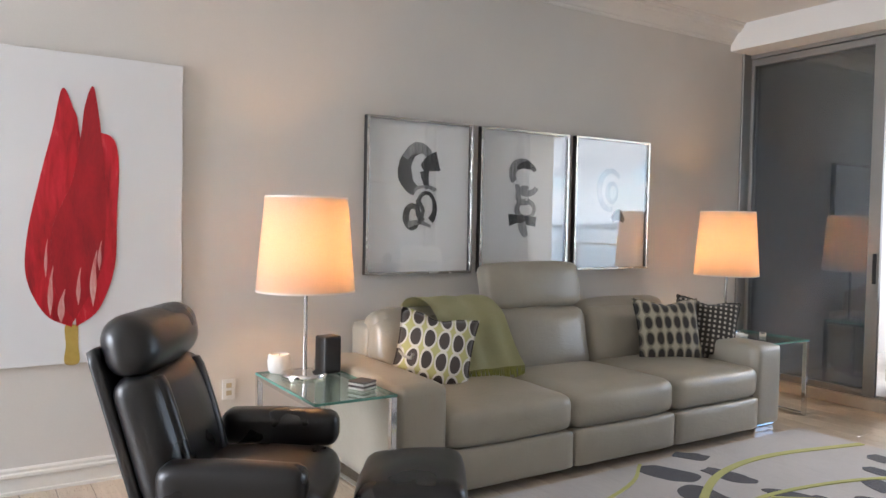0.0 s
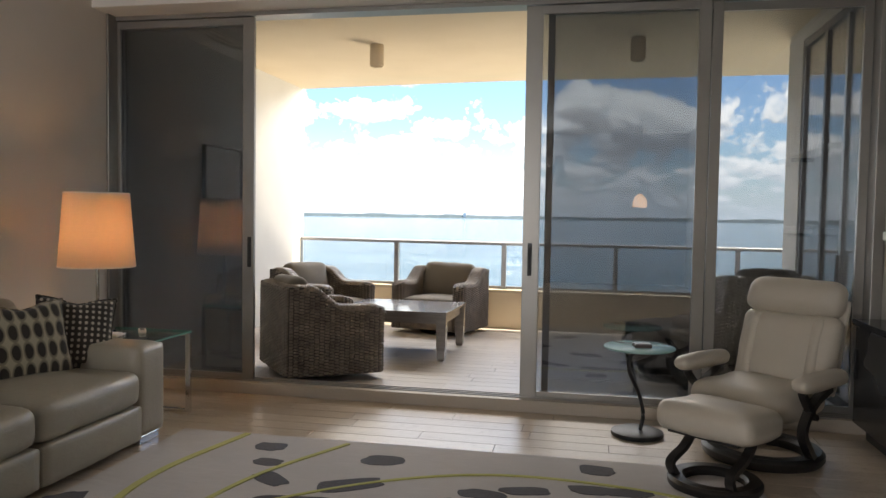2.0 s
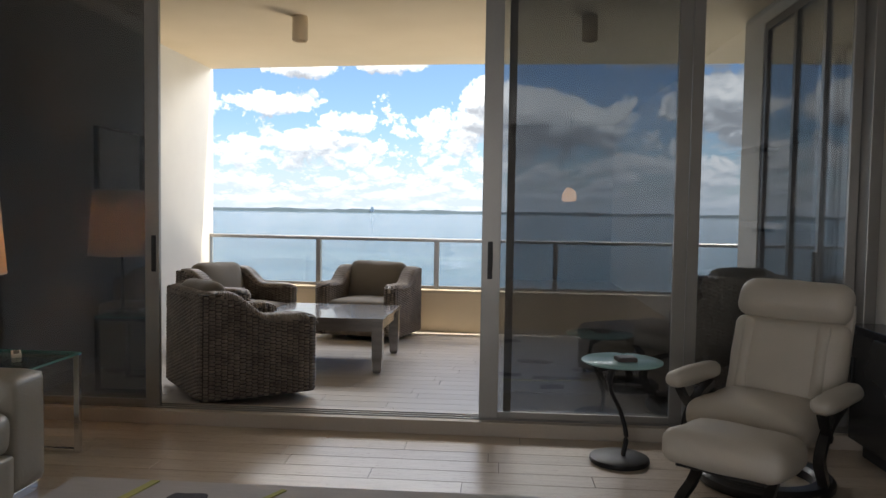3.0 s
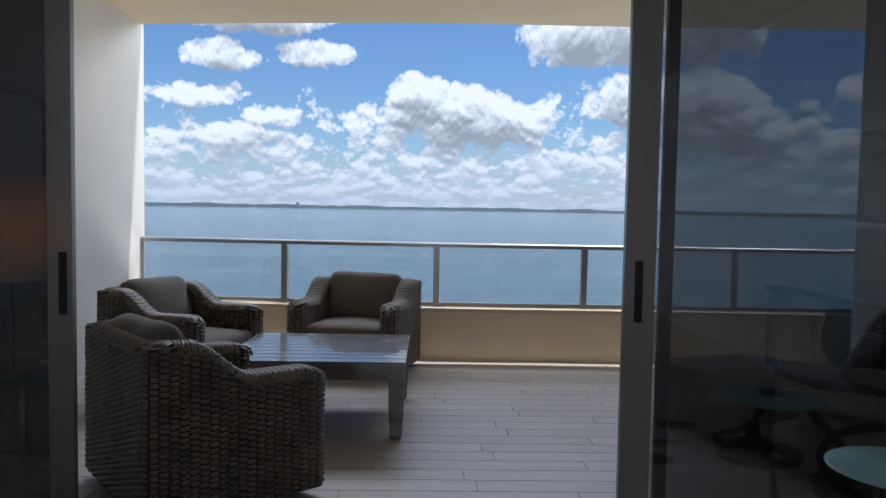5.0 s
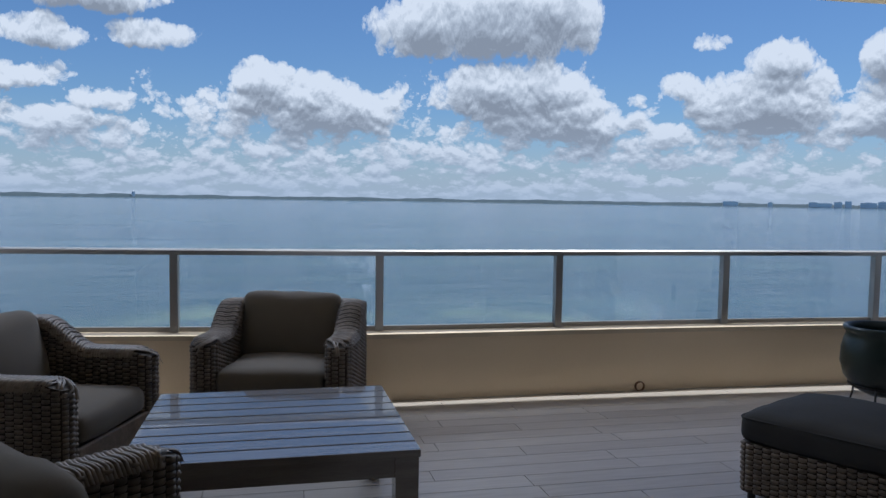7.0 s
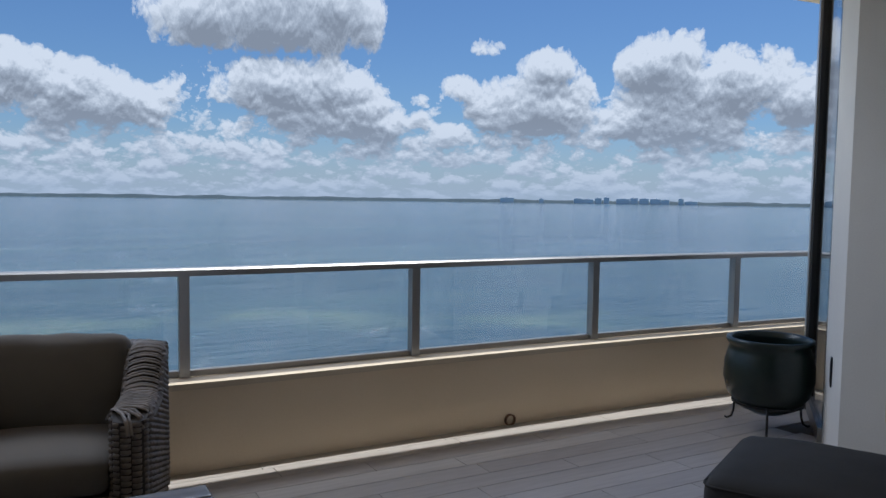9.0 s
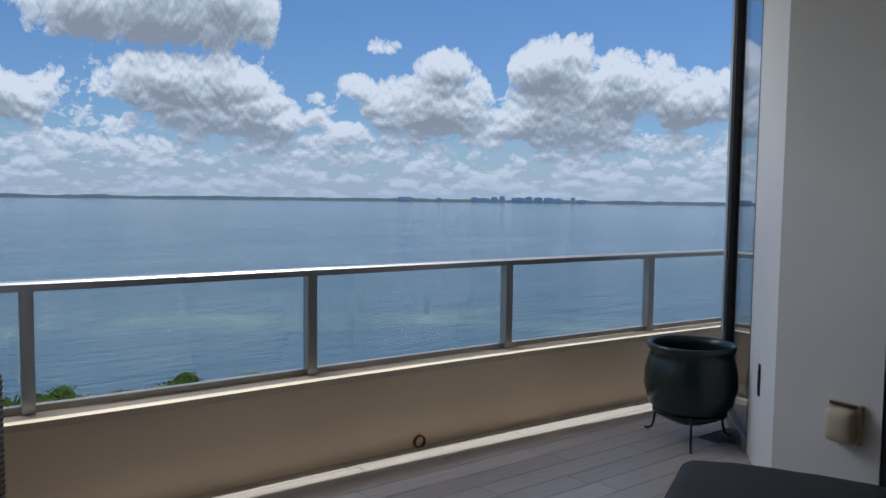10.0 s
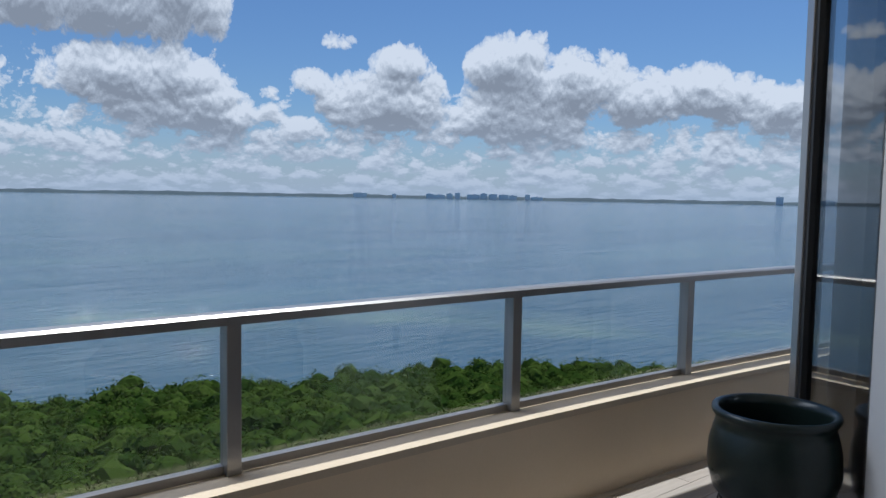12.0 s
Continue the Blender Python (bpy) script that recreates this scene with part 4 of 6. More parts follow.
# ---------------------------------------------------------------- living room
def sofa():
    """Three-seat recliner sofa; the origin lies at the floor under its back's far end, x out of the wall, y along it."""
    s = thing("sofa", pose(0.30, -4.33, 0), "taupe leather three-seat recliner sofa with one raised headrest", "sofa")
    L, D = 3.08, 1.13
    arm = 0.27
    for y0, y1 in ((0, arm), (L - arm, L)):
        a = part("arm", soft_box(D - 0.02, y1 - y0, 0.56, 0.035, (0.0, 0.008, 0.012), 7, (D / 2 + 0.02, (y0 + y1) / 2, 0.33)), TAUPE_LEATHER, s, smooth=True)
        part("foot", box(D - 0.30, D - 0.02, y0 + 0.03, y1 - 0.03, 0.0, 0.052, 0.006), CHROME, a, "polished chrome foot")
        part("rear_foot", box(0.08, 0.2, y0 + 0.05, y1 - 0.05, 0.0, 0.052, 0.006), CHROME, a)
    part("base", box(0.1, D - 0.12, arm, L - arm, 0.05, 0.28, 0.01), TAUPE_LEATHER, s)
    w = (L - 2 * arm) / 3
    for k in range(3):
        yc = arm + (k + 0.5) * w
        part("footrest_panel", soft_box(0.10, w - 0.012, 0.215, 0.022, (0.010, 0, 0.0), 7, (D - 0.02, yc, 0.155), wrinkle=0.002, seed=k), TAUPE_LEATHER, s, smooth=True)
        part("seat", soft_box(0.80, w - 0.012, 0.21, 0.065, (0.012, 0.0, 0.035), 12, (D - 0.37, yc, 0.365), wrinkle=0.006, seed=k * 9.0), TAUPE_LEATHER, s, smooth=True)
        tilt = pose(0.30, yc, 0.44, 0, -13, 0)
        part("back_cushion", soft_box(0.26, w - 0.015, 0.48, 0.10, (0.035, 0.0, 0.0), 12, (0.02, 0, 0.17), tilt, 0.010, k * 5.0), TAUPE_LEATHER, s, smooth=True)
    part("back", soft_box(0.24, L - 2 * arm + 0.02, 0.72, 0.05, (0, 0, 0), 7, (0.13, L / 2, 0.45)), TAUPE_LEATHER, s, smooth=True)
    for k, up in ((0, 0.0), (1, 0.205), (2, 0.0)):
        yc = arm + (k + 0.5) * w
        m = pose(0.24 - up * 0.1, yc, 0.74 + up, 0, -10 if up else -16, 0)
        if up:
            part("headrest", soft_box(0.17, w - 0.03, 0.31, 0.055, (0.02, 0.0, 0.012), 10, (0, 0, 0.05), m, 0.008, 3.0), TAUPE_LEATHER, s, "raised headrest", True)
        else:
            part("headrest", soft_box(0.22, w - 0.012, 0.22, 0.085, (0.02, 0.0, 0.012), 10, (0.0, 0, 0.03), m, 0.006, k * 2.0), TAUPE_LEATHER, s, smooth=True)
    part("recline_pull", sweep(spline([(0.62, arm + 0.005, 0.70), (0.66, arm + 0.012, 0.675), (0.74, arm + 0.012, 0.675), (0.76, arm + 0.008, 0.70)], 5), circle(0.009, 8)), TAUPE_LEATHER, s, smooth=True)
    return s


sofa()


def cushion(x, y, z, size, thick, mat, rx, rz, label, ry=0.0):
    c = thing("cushion", pose(x, y, z, rx, ry, rz), label, "cushion", "sofa cushions")
    part("cover", pillow(size, size, thick), mat, c, smooth=True)
    part("piping", sweep([Vector((u * size / 2 * (1 - 0.09 * (1 - w * w) * u * u), 0, w * size / 2 * (1 - 0.09 * (1 - u * u) * w * w) - 0.03 * math.exp(-((u / 0.35) ** 2)) * max(0, w) ** 3))
                          for u, w in [(-1 + i / 6, -1) for i in range(12)] + [(1, -1 + i / 6) for i in range(12)] + [(1 - i / 6, 1) for i in range(12)] + [(-1, 1 - i / 6) for i in range(12)]], circle(0.005, 6), True, up=Vector((0, 1, 0))), mat, c, smooth=True)
    return c


# the covers stand on the seats and lean against the backs (local -y is the printed front)
cushion(0.88, -3.80, 0.66, 0.47, 0.17, OVALS_LIME, -20, 60, "oval print cushion in lime and charcoal leaning on the sofa back", 10)
cushion(0.93, -1.84, 0.66, 0.50, 0.17, OVALS_BEIGE, -20, 66, "oval print cushion in beige and charcoal on the sofa seat")
cushion(0.97, -1.49, 0.67, 0.46, 0.15, HONEYCOMB, -18, 42, "honeycomb print cushion leaning on the sofa arm", 6)


def throw_blanket():
    """A woven throw that hangs over a back cushion, with a fringe on its lower edge."""
    t = thing("throw_blanket", pose(0.30, -3.66, 0), "lime green woven throw draped over the sofa back", "blanket")
    prof = spline([(0.12, 0, 0.80), (0.20, 0, 0.925), (0.33, 0, 0.935), (0.44, 0, 0.86), (0.50, 0, 0.72), (0.535, 0, 0.60), (0.57, 0, 0.52)], 6)
    bm = bmesh.new()
    cols = 16
    grid = []
    for i, p in enumerate(prof):
        f = i / (len(prof) - 1)
        row = []
        for k in range(cols + 1):
            u = k / cols
            y = -0.16 + u * 0.52 + f * 0.17
            fold = 0.012 * math.sin(u * 17 + f * 2) + 0.008 * noise.noise(Vector((u * 5, f * 4, 2)))
            row.append(bm.verts.new((p.x + 0.022 + fold, y, p.z + 0.012 + fold * 0.4)))
        grid.append(row)
    for a, b in zip(grid, grid[1:]):
        for k in range(cols):
            bm.faces.new((a[k], a[k + 1], b[k + 1], b[k]))
    ends = [v.co.copy() for v in grid[-1]]
    bmesh.ops.solidify(bm, geom=bm.faces[:], thickness=0.008)
    part("cloth", bm, THROW, t, smooth=True, angle=50)
    bm = bmesh.new()
    rnd = random.Random(3)
    for a, b in zip(ends, ends[1:]):
        for q in (0.15, 0.5, 0.85):
            p = a.lerp(b, q)
            rod(p, p + Vector((rnd.uniform(0.0, 0.02), rnd.uniform(-0.012, 0.012), -rnd.uniform(0.05, 0.075))), 0.004, 5, bm, 0.006)
    tagged(part("fringe", bm, FRINGE, t, "olive tassel fringe"), kind="stuff")


throw_blanket()


def glass_side_table(x0, x1, y0, y1, h, label):
    t = thing("side_table", pose((x0 + x1) / 2, (y0 + y1) / 2, 0), label, "side table", "glass side tables")
    a, b, w = (x1 - x0) / 2, (y1 - y0) / 2, 0.032
    part("glass_top", box(-a + 0.004, a - 0.004, -b + 0.004, b - 0.004, h - 0.012, h - 0.001, 0.002), TABLE_GLASS, t, "clear glass top")
    for p0, p1, q0, q1 in ((-a, a, -b, -b + 0.004), (-a, a, b - 0.004, b), (-a, -a + 0.004, -b + 0.004, b - 0.004), (a - 0.004, a, -b + 0.004, b - 0.004)):
        part("glass_edge", box(p0, p1, q0, q1, h - 0.0125, h - 0.0005), GREEN_EDGE, t, "green glass edge")
    for s in (-1, 1):
        y = s * (b - w / 2)
        for x in (-a + w / 2, a - w / 2):
            part("leg", box(x - w / 2, x + w / 2, y - w / 2, y + w / 2, 0.0, h - 0.013, 0.003), CHROME, t)
        part("foot_rail", box(-a + w, a - w, y - w / 2, y + w / 2, 0.0, w * 0.7, 0.003), CHROME, t)
        part("top_rail", box(-a + w, a - w, y - w / 2, y + w / 2, h - 0.013 - w * 0.7, h - 0.013, 0.003), CHROME, t)
    return t


glass_side_table(0.607, 1.42, -4.775, -4.345, 0.585, "chrome side table with a glass top beside the recliner")
glass_side_table(0.62, 1.30, -1.19, -0.69, 0.583, "chrome side table with a glass top beside the sliding doors")


def table_lamp(x, y, z, base_r, shade_low, shade_high, r_low, r_high, label, power):
    l = thing("table_lamp", pose(x, y, z), label, "lamp", "table lamps")
    part("base", lathe([(0, 0), (base_r, 0), (base_r, 0.012), (base_r - 0.006, 0.02), (0.03, 0.026), (0.018, 0.034), (0, 0.034)], 40), CHROME, l, smooth=True, angle=40)
    part("stem", rod((0, 0, 0.03), (0, 0, shade_low + 0.07), 0.0125, 16), CHROME, l, smooth=True, angle=40)
    part("socket", lathe([(0, shade_low + 0.06), (0.02, shade_low + 0.06), (0.02, shade_low + 0.12), (0.0, shade_low + 0.12)], 16), BLACK_PLASTIC, l, smooth=True, angle=40)
    bulb = part("bulb", lathe([(0, shade_low + 0.12), (0.015, shade_low + 0.125), (0.03, shade_low + 0.165), (0.03, shade_low + 0.185), (0.018, shade_low + 0.21), (0, shade_low + 0.217)], 16), BULB, l, "lit warm bulb", True)
    shade = part("shade", lathe([(r_low, shade_low), (r_high, shade_high), (r_high - 0.003, shade_high), (r_low - 0.003, shade_low)], 56), SHADE, l, "lit cream fabric drum shade", True, 50)
    rim = lathe([(r_low + 0.0015, shade_low - 0.002), (r_low + 0.0015, shade_low + 0.008), (r_low - 0.004, shade_low + 0.008), (r_low - 0.004, shade_low - 0.002)], 48)
    part("shade_rim", rim, TRIM, shade)
    part("shade_rim", lathe([(r_high + 0.0015, shade_high - 0.008), (r_high + 0.0015, shade_high + 0.002), (r_high - 0.004, shade_high + 0.002), (r_high - 0.004, shade_high - 0.008)], 48), TRIM, shade)
    for k in range(3):
        a = k * 2.094
        part("spider", rod((0, 0, shade_high - 0.04), (r_high * math.cos(a), r_high * math.sin(a), shade_high - 0.02), 0.002, 6), CHROME, shade)
    lamp = new("lamp_glow", bpy.data.lights.new("lamp_glow", "POINT"))
    lamp.data.energy, lamp.data.color, lamp.data.shadow_soft_size = power, (1.0, 0.52, 0.22), 0.05
    lamp.location = (x, y, z + (shade_low * 0.55 + shade_high * 0.45))
    return l


table_lamp(0.80, -4.57, 0.586, 0.125, 0.455, 0.955, 0.262, 0.218, "tall chrome table lamp with a lit cream drum shade", 1.9)
table_lamp(0.72, -0.93, 0.584, 0.12, 0.455, 0.965, 0.250, 0.212, "chrome table lamp with a lit shade by the sliding doors", 1.8)

candle = thing("candle_jar", pose(0.66, -4.66, 0.586), "round white ceramic candle jar on the glass table", "candle")
part("jar", lathe([(0, 0), (0.05, 0), (0.062, 0.02), (0.064, 0.06), (0.058, 0.095), (0.05, 0.10), (0.05, 0.088), (0, 0.088)], 28), CANDLE, candle, smooth=True, angle=50)
part("wick", rod((0, 0, 0.088), (0.002, 0, 0.102), 0.0015, 6), BLACK_PLASTIC, candle)
speaker = thing("speaker", pose(0.79, -4.43, 0.586, 0, 0, 12), "black upright smart speaker beside the lamp", "speaker")
part("body", box(-0.05, 0.05, -0.055, 0.055, 0, 0.205, 0.012, seg=3), BLACK_PLASTIC, speaker, smooth=True, angle=40)
part("grille", box(0.0501, 0.053, -0.045, 0.045, 0.015, 0.19, 0.001), CHARCOAL_FABRIC, speaker)
coaster = thing("coaster_set", pose(1.23, -4.44, 0.586, 0, 0, 24), "stack of dark coasters with pale edges on the glass table", "coasters")
for k in range(4):
    part("coaster", box(-0.05, 0.05, -0.05, 0.05, k * 0.011, k * 0.011 + 0.0095, 0.002), DARK_MAT if k % 2 else WHITE_PLASTIC, coaster)
remote = thing("remote_control", pose(1.02, -0.86, 0.584, 0, 0, 35), "white remote control on the far glass table", "remote")
part("body", box(-0.025, 0.025, -0.075, 0.075, 0, 0.02, 0.006), WHITE_PLASTIC, remote)
part("button_pad", box(-0.015, 0.015, -0.05, 0.05, 0.0195, 0.022, 0.001), BLACK_PLASTIC, remote)
tray = thing("tray", pose(0.90, -1.06, 0.584, 0, 0, 5), "small white tray with papers on the far glass table", "tray")
part("tray_base", box(-0.09, 0.09, -0.06, 0.06, 0, 0.014, 0.004), WHITE_PLASTIC, tray)
part("paper", box(-0.07, 0.07, -0.045, 0.045, 0.0145, 0.02), PAPER, tray)

plate = thing("wall_outlet", pose(WEST, -4.81, 0.425), "white wall outlet plate", "outlet")
part("cover_plate", box(0, 0.007, -0.038, 0.038, -0.06, 0.06, 0.003), WHITE_PLASTIC, plate)
for z in (-0.022, 0.022):
    part("socket", box(0.006, 0.0085, -0.016, 0.016, z - 0.014, z + 0.014, 0.002), BEIGE_PLASTIC, plate)


# ---------------------------------------------------------------- pictures
def stroke(points, widths, thick=0.0012):
    """A brush mark: a ribbon of changing width along a line in the plane (y, z)."""
    bm = bmesh.new()
    n = len(points)
    left, right = [], []
    for i, p in enumerate(points):
        a, b = points[max(i - 1, 0)], points[min(i + 1, n - 1)]
        d = Vector((b[0] - a[0], b[1] - a[1])).normalized()
        f = i / (n - 1) * (len(widths) - 1)
        k = min(int(f), len(widths) - 2)
        w = widths[k] * (1 - (f - k)) + widths[k + 1] * (f - k)
        w *= 1 + 0.16 * noise.noise(Vector((i * 0.8, p[0] * 9, p[1] * 9)))
        left.append((p[0] - d.y * w / 2, p[1] + d.x * w / 2))
        right.append((p[0] + d.y * w / 2, p[1] - d.x * w / 2))
    va = [[bm.verts.new((x, y, z)) for y, z in row] for row in (left, right) for x in (0, thick)]
    for i in range(n - 1):
        bm.faces.new((va[1][i], va[1][i + 1], va[3][i + 1], va[3][i]))
        bm.faces.new((va[0][i], va[0][i + 1], va[1][i + 1], va[1][i]))
        bm.faces.new((va[2][i], va[2][i + 1], va[3][i + 1], va[3][i]))
    return bm


def arc(cy, cz, ry, rz, a0, a1, n=22):
    return [(cy + ry * math.cos(radians(a0 + (a1 - a0) * i / (n - 1))), cz + rz * math.sin(radians(a0 + (a1 - a0) * i / (n - 1)))) for i in range(n)]


MARKS = [
    [(arc(0.0, 0.15, 0.13, 0.15, 75, 255), [0.03, 0.08, 0.11, 0.07], INK), (arc(-0.01, 0.19, 0.12, 0.13, 35, 160), [0.05, 0.08, 0.04], INK_WASH), ([(0.02, 0.17), (0.09, 0.21), (0.16, 0.23)], [0.05, 0.11, 0.13], INK),
     ([(0.04, 0.15), (0.05, 0.08), (0.07, 0.02)], [0.07, 0.05, 0.03], INK), (arc(0.05, 0.0, 0.09, 0.035, 10, 190), [0.03, 0.02, 0.02], INK_WASH), (arc(0.06, -0.12, 0.075, 0.11, -60, 250), [0.05, 0.025, 0.03, 0.045], INK),
     (arc(-0.06, -0.19, 0.055, 0.08, 20, 340), [0.025, 0.05, 0.03], INK), ([(-0.10, -0.25), (0.0, -0.23), (0.10, -0.26)], [0.04, 0.03, 0.02], INK_WASH), ([(-0.02, -0.06), (0.03, -0.14), (0.0, -0.24)], [0.03, 0.025, 0.03], INK)],
    [(arc(0.0, 0.17, 0.12, 0.10, 215, 60), [0.05, 0.08, 0.04], INK_WASH), (arc(0.02, 0.18, 0.10, 0.07, 150, 20), [0.03, 0.06, 0.03], INK), (arc(0.03, 0.08, 0.10, 0.06, 170, 350), [0.04, 0.05, 0.04], INK_WASH),
     (arc(0.01, 0.0, 0.07, 0.06, 60, 300), [0.04, 0.05, 0.03], INK_WASH), (arc(0.02, -0.11, 0.09, 0.07, 90, 440), [0.03, 0.05, 0.03, 0.04], INK_WASH), ([(-0.15, -0.20), (-0.06, -0.19), (0.13, -0.21)], [0.09, 0.06, 0.07], INK),
     ([(-0.02, -0.22), (0.0, -0.28), (0.03, -0.33)], [0.08, 0.07, 0.04], INK_WASH)],
    [(arc(0.0, 0.08, 0.14, 0.17, 40, 280), [0.03, 0.06, 0.04], INK_PALE), (arc(0.02, 0.06, 0.06, 0.08, 0, 360), [0.02, 0.05, 0.02], INK_PALE), ([(0.02, -0.18), (0.10, -0.14), (0.17, -0.19)], [0.04, 0.10, 0.03], INK)],
]


def picture(y0, y1, z0, z1, marks, label):
    p = thing("framed_picture", pose(WEST + 0.002, (y0 + y1) / 2, (z0 + z1) / 2), label, "picture", "abstract prints over the sofa")
    a, b, w, d = (y1 - y0) / 2, (z1 - z0) / 2, 0.015, 0.050
    for q0, q1, h0, h1 in ((-a, -a + w, -b, b), (a - w, a, -b, b), (-a + w, a - w, -b, -b + w), (-a + w, a - w, b - w, b)):
        # black sides also paint in the shadow that fills the gaps between frames
        edge = part("frame", box(0, d - 0.008, q0, q1, h0, h1, 0.001), BLACK_WOOD, p, "black frame side")
        part("frame_face", box(d - 0.008, d, q0, q1, h0, h1, 0.002), SILVER_FRAME, edge, "silver front edge")
    sheet = part("paper", box(0.004, 0.012, -a + w, a - w, -b + w, b - w), PAPER, p, "white art paper")
    for number, (line, widths, ink) in enumerate(marks):
        if len(line) < 8:
            line = [tuple(v)[:2] for v in spline([(*q, 0) for q in line], 8)]
        part("brush_mark", moved(stroke([(q[0] * 0.9, q[1] * 0.9 + 0.04) for q in line], widths), Matrix.Translation((0.0135 + 0.0004 * number, 0, 0))), ink, sheet)
    part("glazing", box(0.037, 0.039, -a + w, a - w, -b + w, b - w), PICTURE_GLASS, p, "reflecting picture glass").visible_shadow = False
    return p


picture(-3.955, -3.137, 1.074, 2.096, MARKS[0], "silver framed print with bold black brush loops")
picture(-3.066, -2.250, 1.074, 2.097, MARKS[1], "silver framed print with soft black brush strokes")
picture(-2.180, -1.373, 1.076, 2.100, MARKS[2], "silver framed print with one pale brush ring")

tulip = thing("tulip_painting", pose(WEST + 0.002, -5.64, 1.452), "large unframed canvas of a red tulip on white", "painting")
part("canvas", box(0, 0.034, -1.05, 0.552, -0.80, 0.80, 0.003), CANVAS_WHITE, tulip)


def petal(outline, lift, mat, name="petal"):
    bm = flat_shape([tuple(v)[:2] for v in spline([(*p, 0) for p in outline + outline[:1]], 6)[:-1]], 0.0015)
    turn = Matrix(((0, 0, 1, lift), (1, 0, 0, 0), (0, 1, 0, 0), (0, 0, 0, 1)))
    part(name, moved(bm, turn), mat, tulip)


petal([(0.03, -0.60), (-0.03, -0.60), (-0.028, -0.70), (-0.032, -0.797), (0.034, -0.797), (0.03, -0.70)], 0.0345, STEM, "stem")
petal([(0.0, -0.61), (-0.12, -0.54), (-0.205, -0.36), (-0.205, -0.15), (-0.15, 0.14), (-0.09, 0.40), (-0.045, 0.615), (0.005, 0.52), (0.03, 0.43), (0.06, 0.10), (0.05, -0.35)], 0.0350, PETAL)
petal([(0.02, -0.61), (0.13, -0.52), (0.205, -0.30), (0.215, -0.02), (0.225, 0.22), (0.205, 0.36), (0.15, 0.40), (0.12, 0.36), (0.06, 0.05), (0.02, -0.3)], 0.0362, PETAL)
petal([(0.01, -0.58), (-0.08, -0.40), (-0.09, -0.10), (0.0, 0.14), (0.04, 0.38), (0.06, 0.54), (0.098, 0.64), (0.125, 0.50), (0.14, 0.36), (0.16, 0.10), (0.14, -0.30)], 0.0374, PETAL_DEEP)
for y, z, h, w in ((-0.10, -0.42, 0.13, 0.012), (-0.05, -0.50, 0.09, 0.016), (0.03, -0.40, 0.10, 0.010), (0.10, -0.36, 0.15, 0.016), (0.13, -0.24, 0.08, 0.009), (-0.12, -0.25, 0.10, 0.007)):
    petal([(y, z - h), (y + w, z - h * 0.3), (y + w * 0.8, z + h * 0.4), (y + w * 1.2, z + h), (y - w * 0.3, z + h * 0.4), (y - w, z - h * 0.3)], 0.0388, PETAL_PALE, "highlight")


# ---------------------------------------------------------------- recliners
def recliner(name, m, leather, frame_mat, label, arm_wide=0.11, arm_deep=0.085):
    """Ring-based recliner; it faces local +x."""
    c = thing(name, m, label, "recliner", "recliners")
    ring = part("base_ring", lathe([(0.245, 0.0), (0.335, 0.0), (0.35, 0.02), (0.35, 0.05), (0.33, 0.07), (0.26, 0.07), (0.24, 0.05), (0.24, 0.02), (0.245, 0.0)], 44), frame_mat, c, "black wooden ring base", True, 40)
    for s in (-1, 1):
        part("side_frame", sweep(spline([(-0.02, s * 0.30, 0.05), (0.10, s * 0.33, 0.13), (0.20, s * 0.345, 0.26), (0.10, s * 0.35, 0.40), (-0.08, s * 0.35, 0.47)], 8), rect(0.035, 0.05), up=Vector((0, 1, 0))), frame_mat, c, smooth=True, angle=40)
        part("arm_support", sweep(spline([(0.10, s * 0.35, 0.33), (0.20, s * 0.36, 0.42), (0.26, s * 0.365, 0.49)], 6), rect(0.03, 0.04), up=Vector((0, 1, 0))), frame_mat, c, smooth=True, angle=40)
        part("armrest", soft_box(0.50, arm_wide, arm_deep, 0.042, (0.01, 0.004, 0.012), 8, (0.08, s * 0.375, 0.578 - arm_deep / 2), wrinkle=0.004), leather, c, smooth=True)
    part("crossbar", rod((0.0, -0.33, 0.30), (0.0, 0.33, 0.30), 0.018, 12), frame_mat, c, smooth=True, angle=40)
    part("seat", soft_box(0.56, 0.60, 0.17, 0.075, (0.02, 0.0, 0.03), 12, (0.08, 0, 0.37), wrinkle=0.008), leather, c, smooth=True)
    lean = pose(-0.20, 0, 0.42, 0, -17, 0)
    part("backrest", soft_box(0.15, 0.62, 0.50, 0.07, (0.035, 0.0, 0.0), 12, (0, 0, 0.20), lean, 0.008, 4.0), leather, c, smooth=True)
    for s in (-1, 1):
        part("back_seam", soft_box(0.05, 0.07, 0.44, 0.024, (0.01, 0, 0), 6, (0.075, s * 0.20, 0.20), lean), leather, c, smooth=True)
    part("headrest", soft_box(0.17, 0.61, 0.22, 0.08, (0.03, 0.0, 0.01), 12, (0.015, 0, 0.55), lean, 0.008, 7.0), leather, c, smooth=True)
    part("back_shell", soft_box(0.05, 0.58, 0.60, 0.02, (0.01, 0, 0), 6, (-0.095, 0, 0.28), lean), leather, c, smooth=True)
    return c


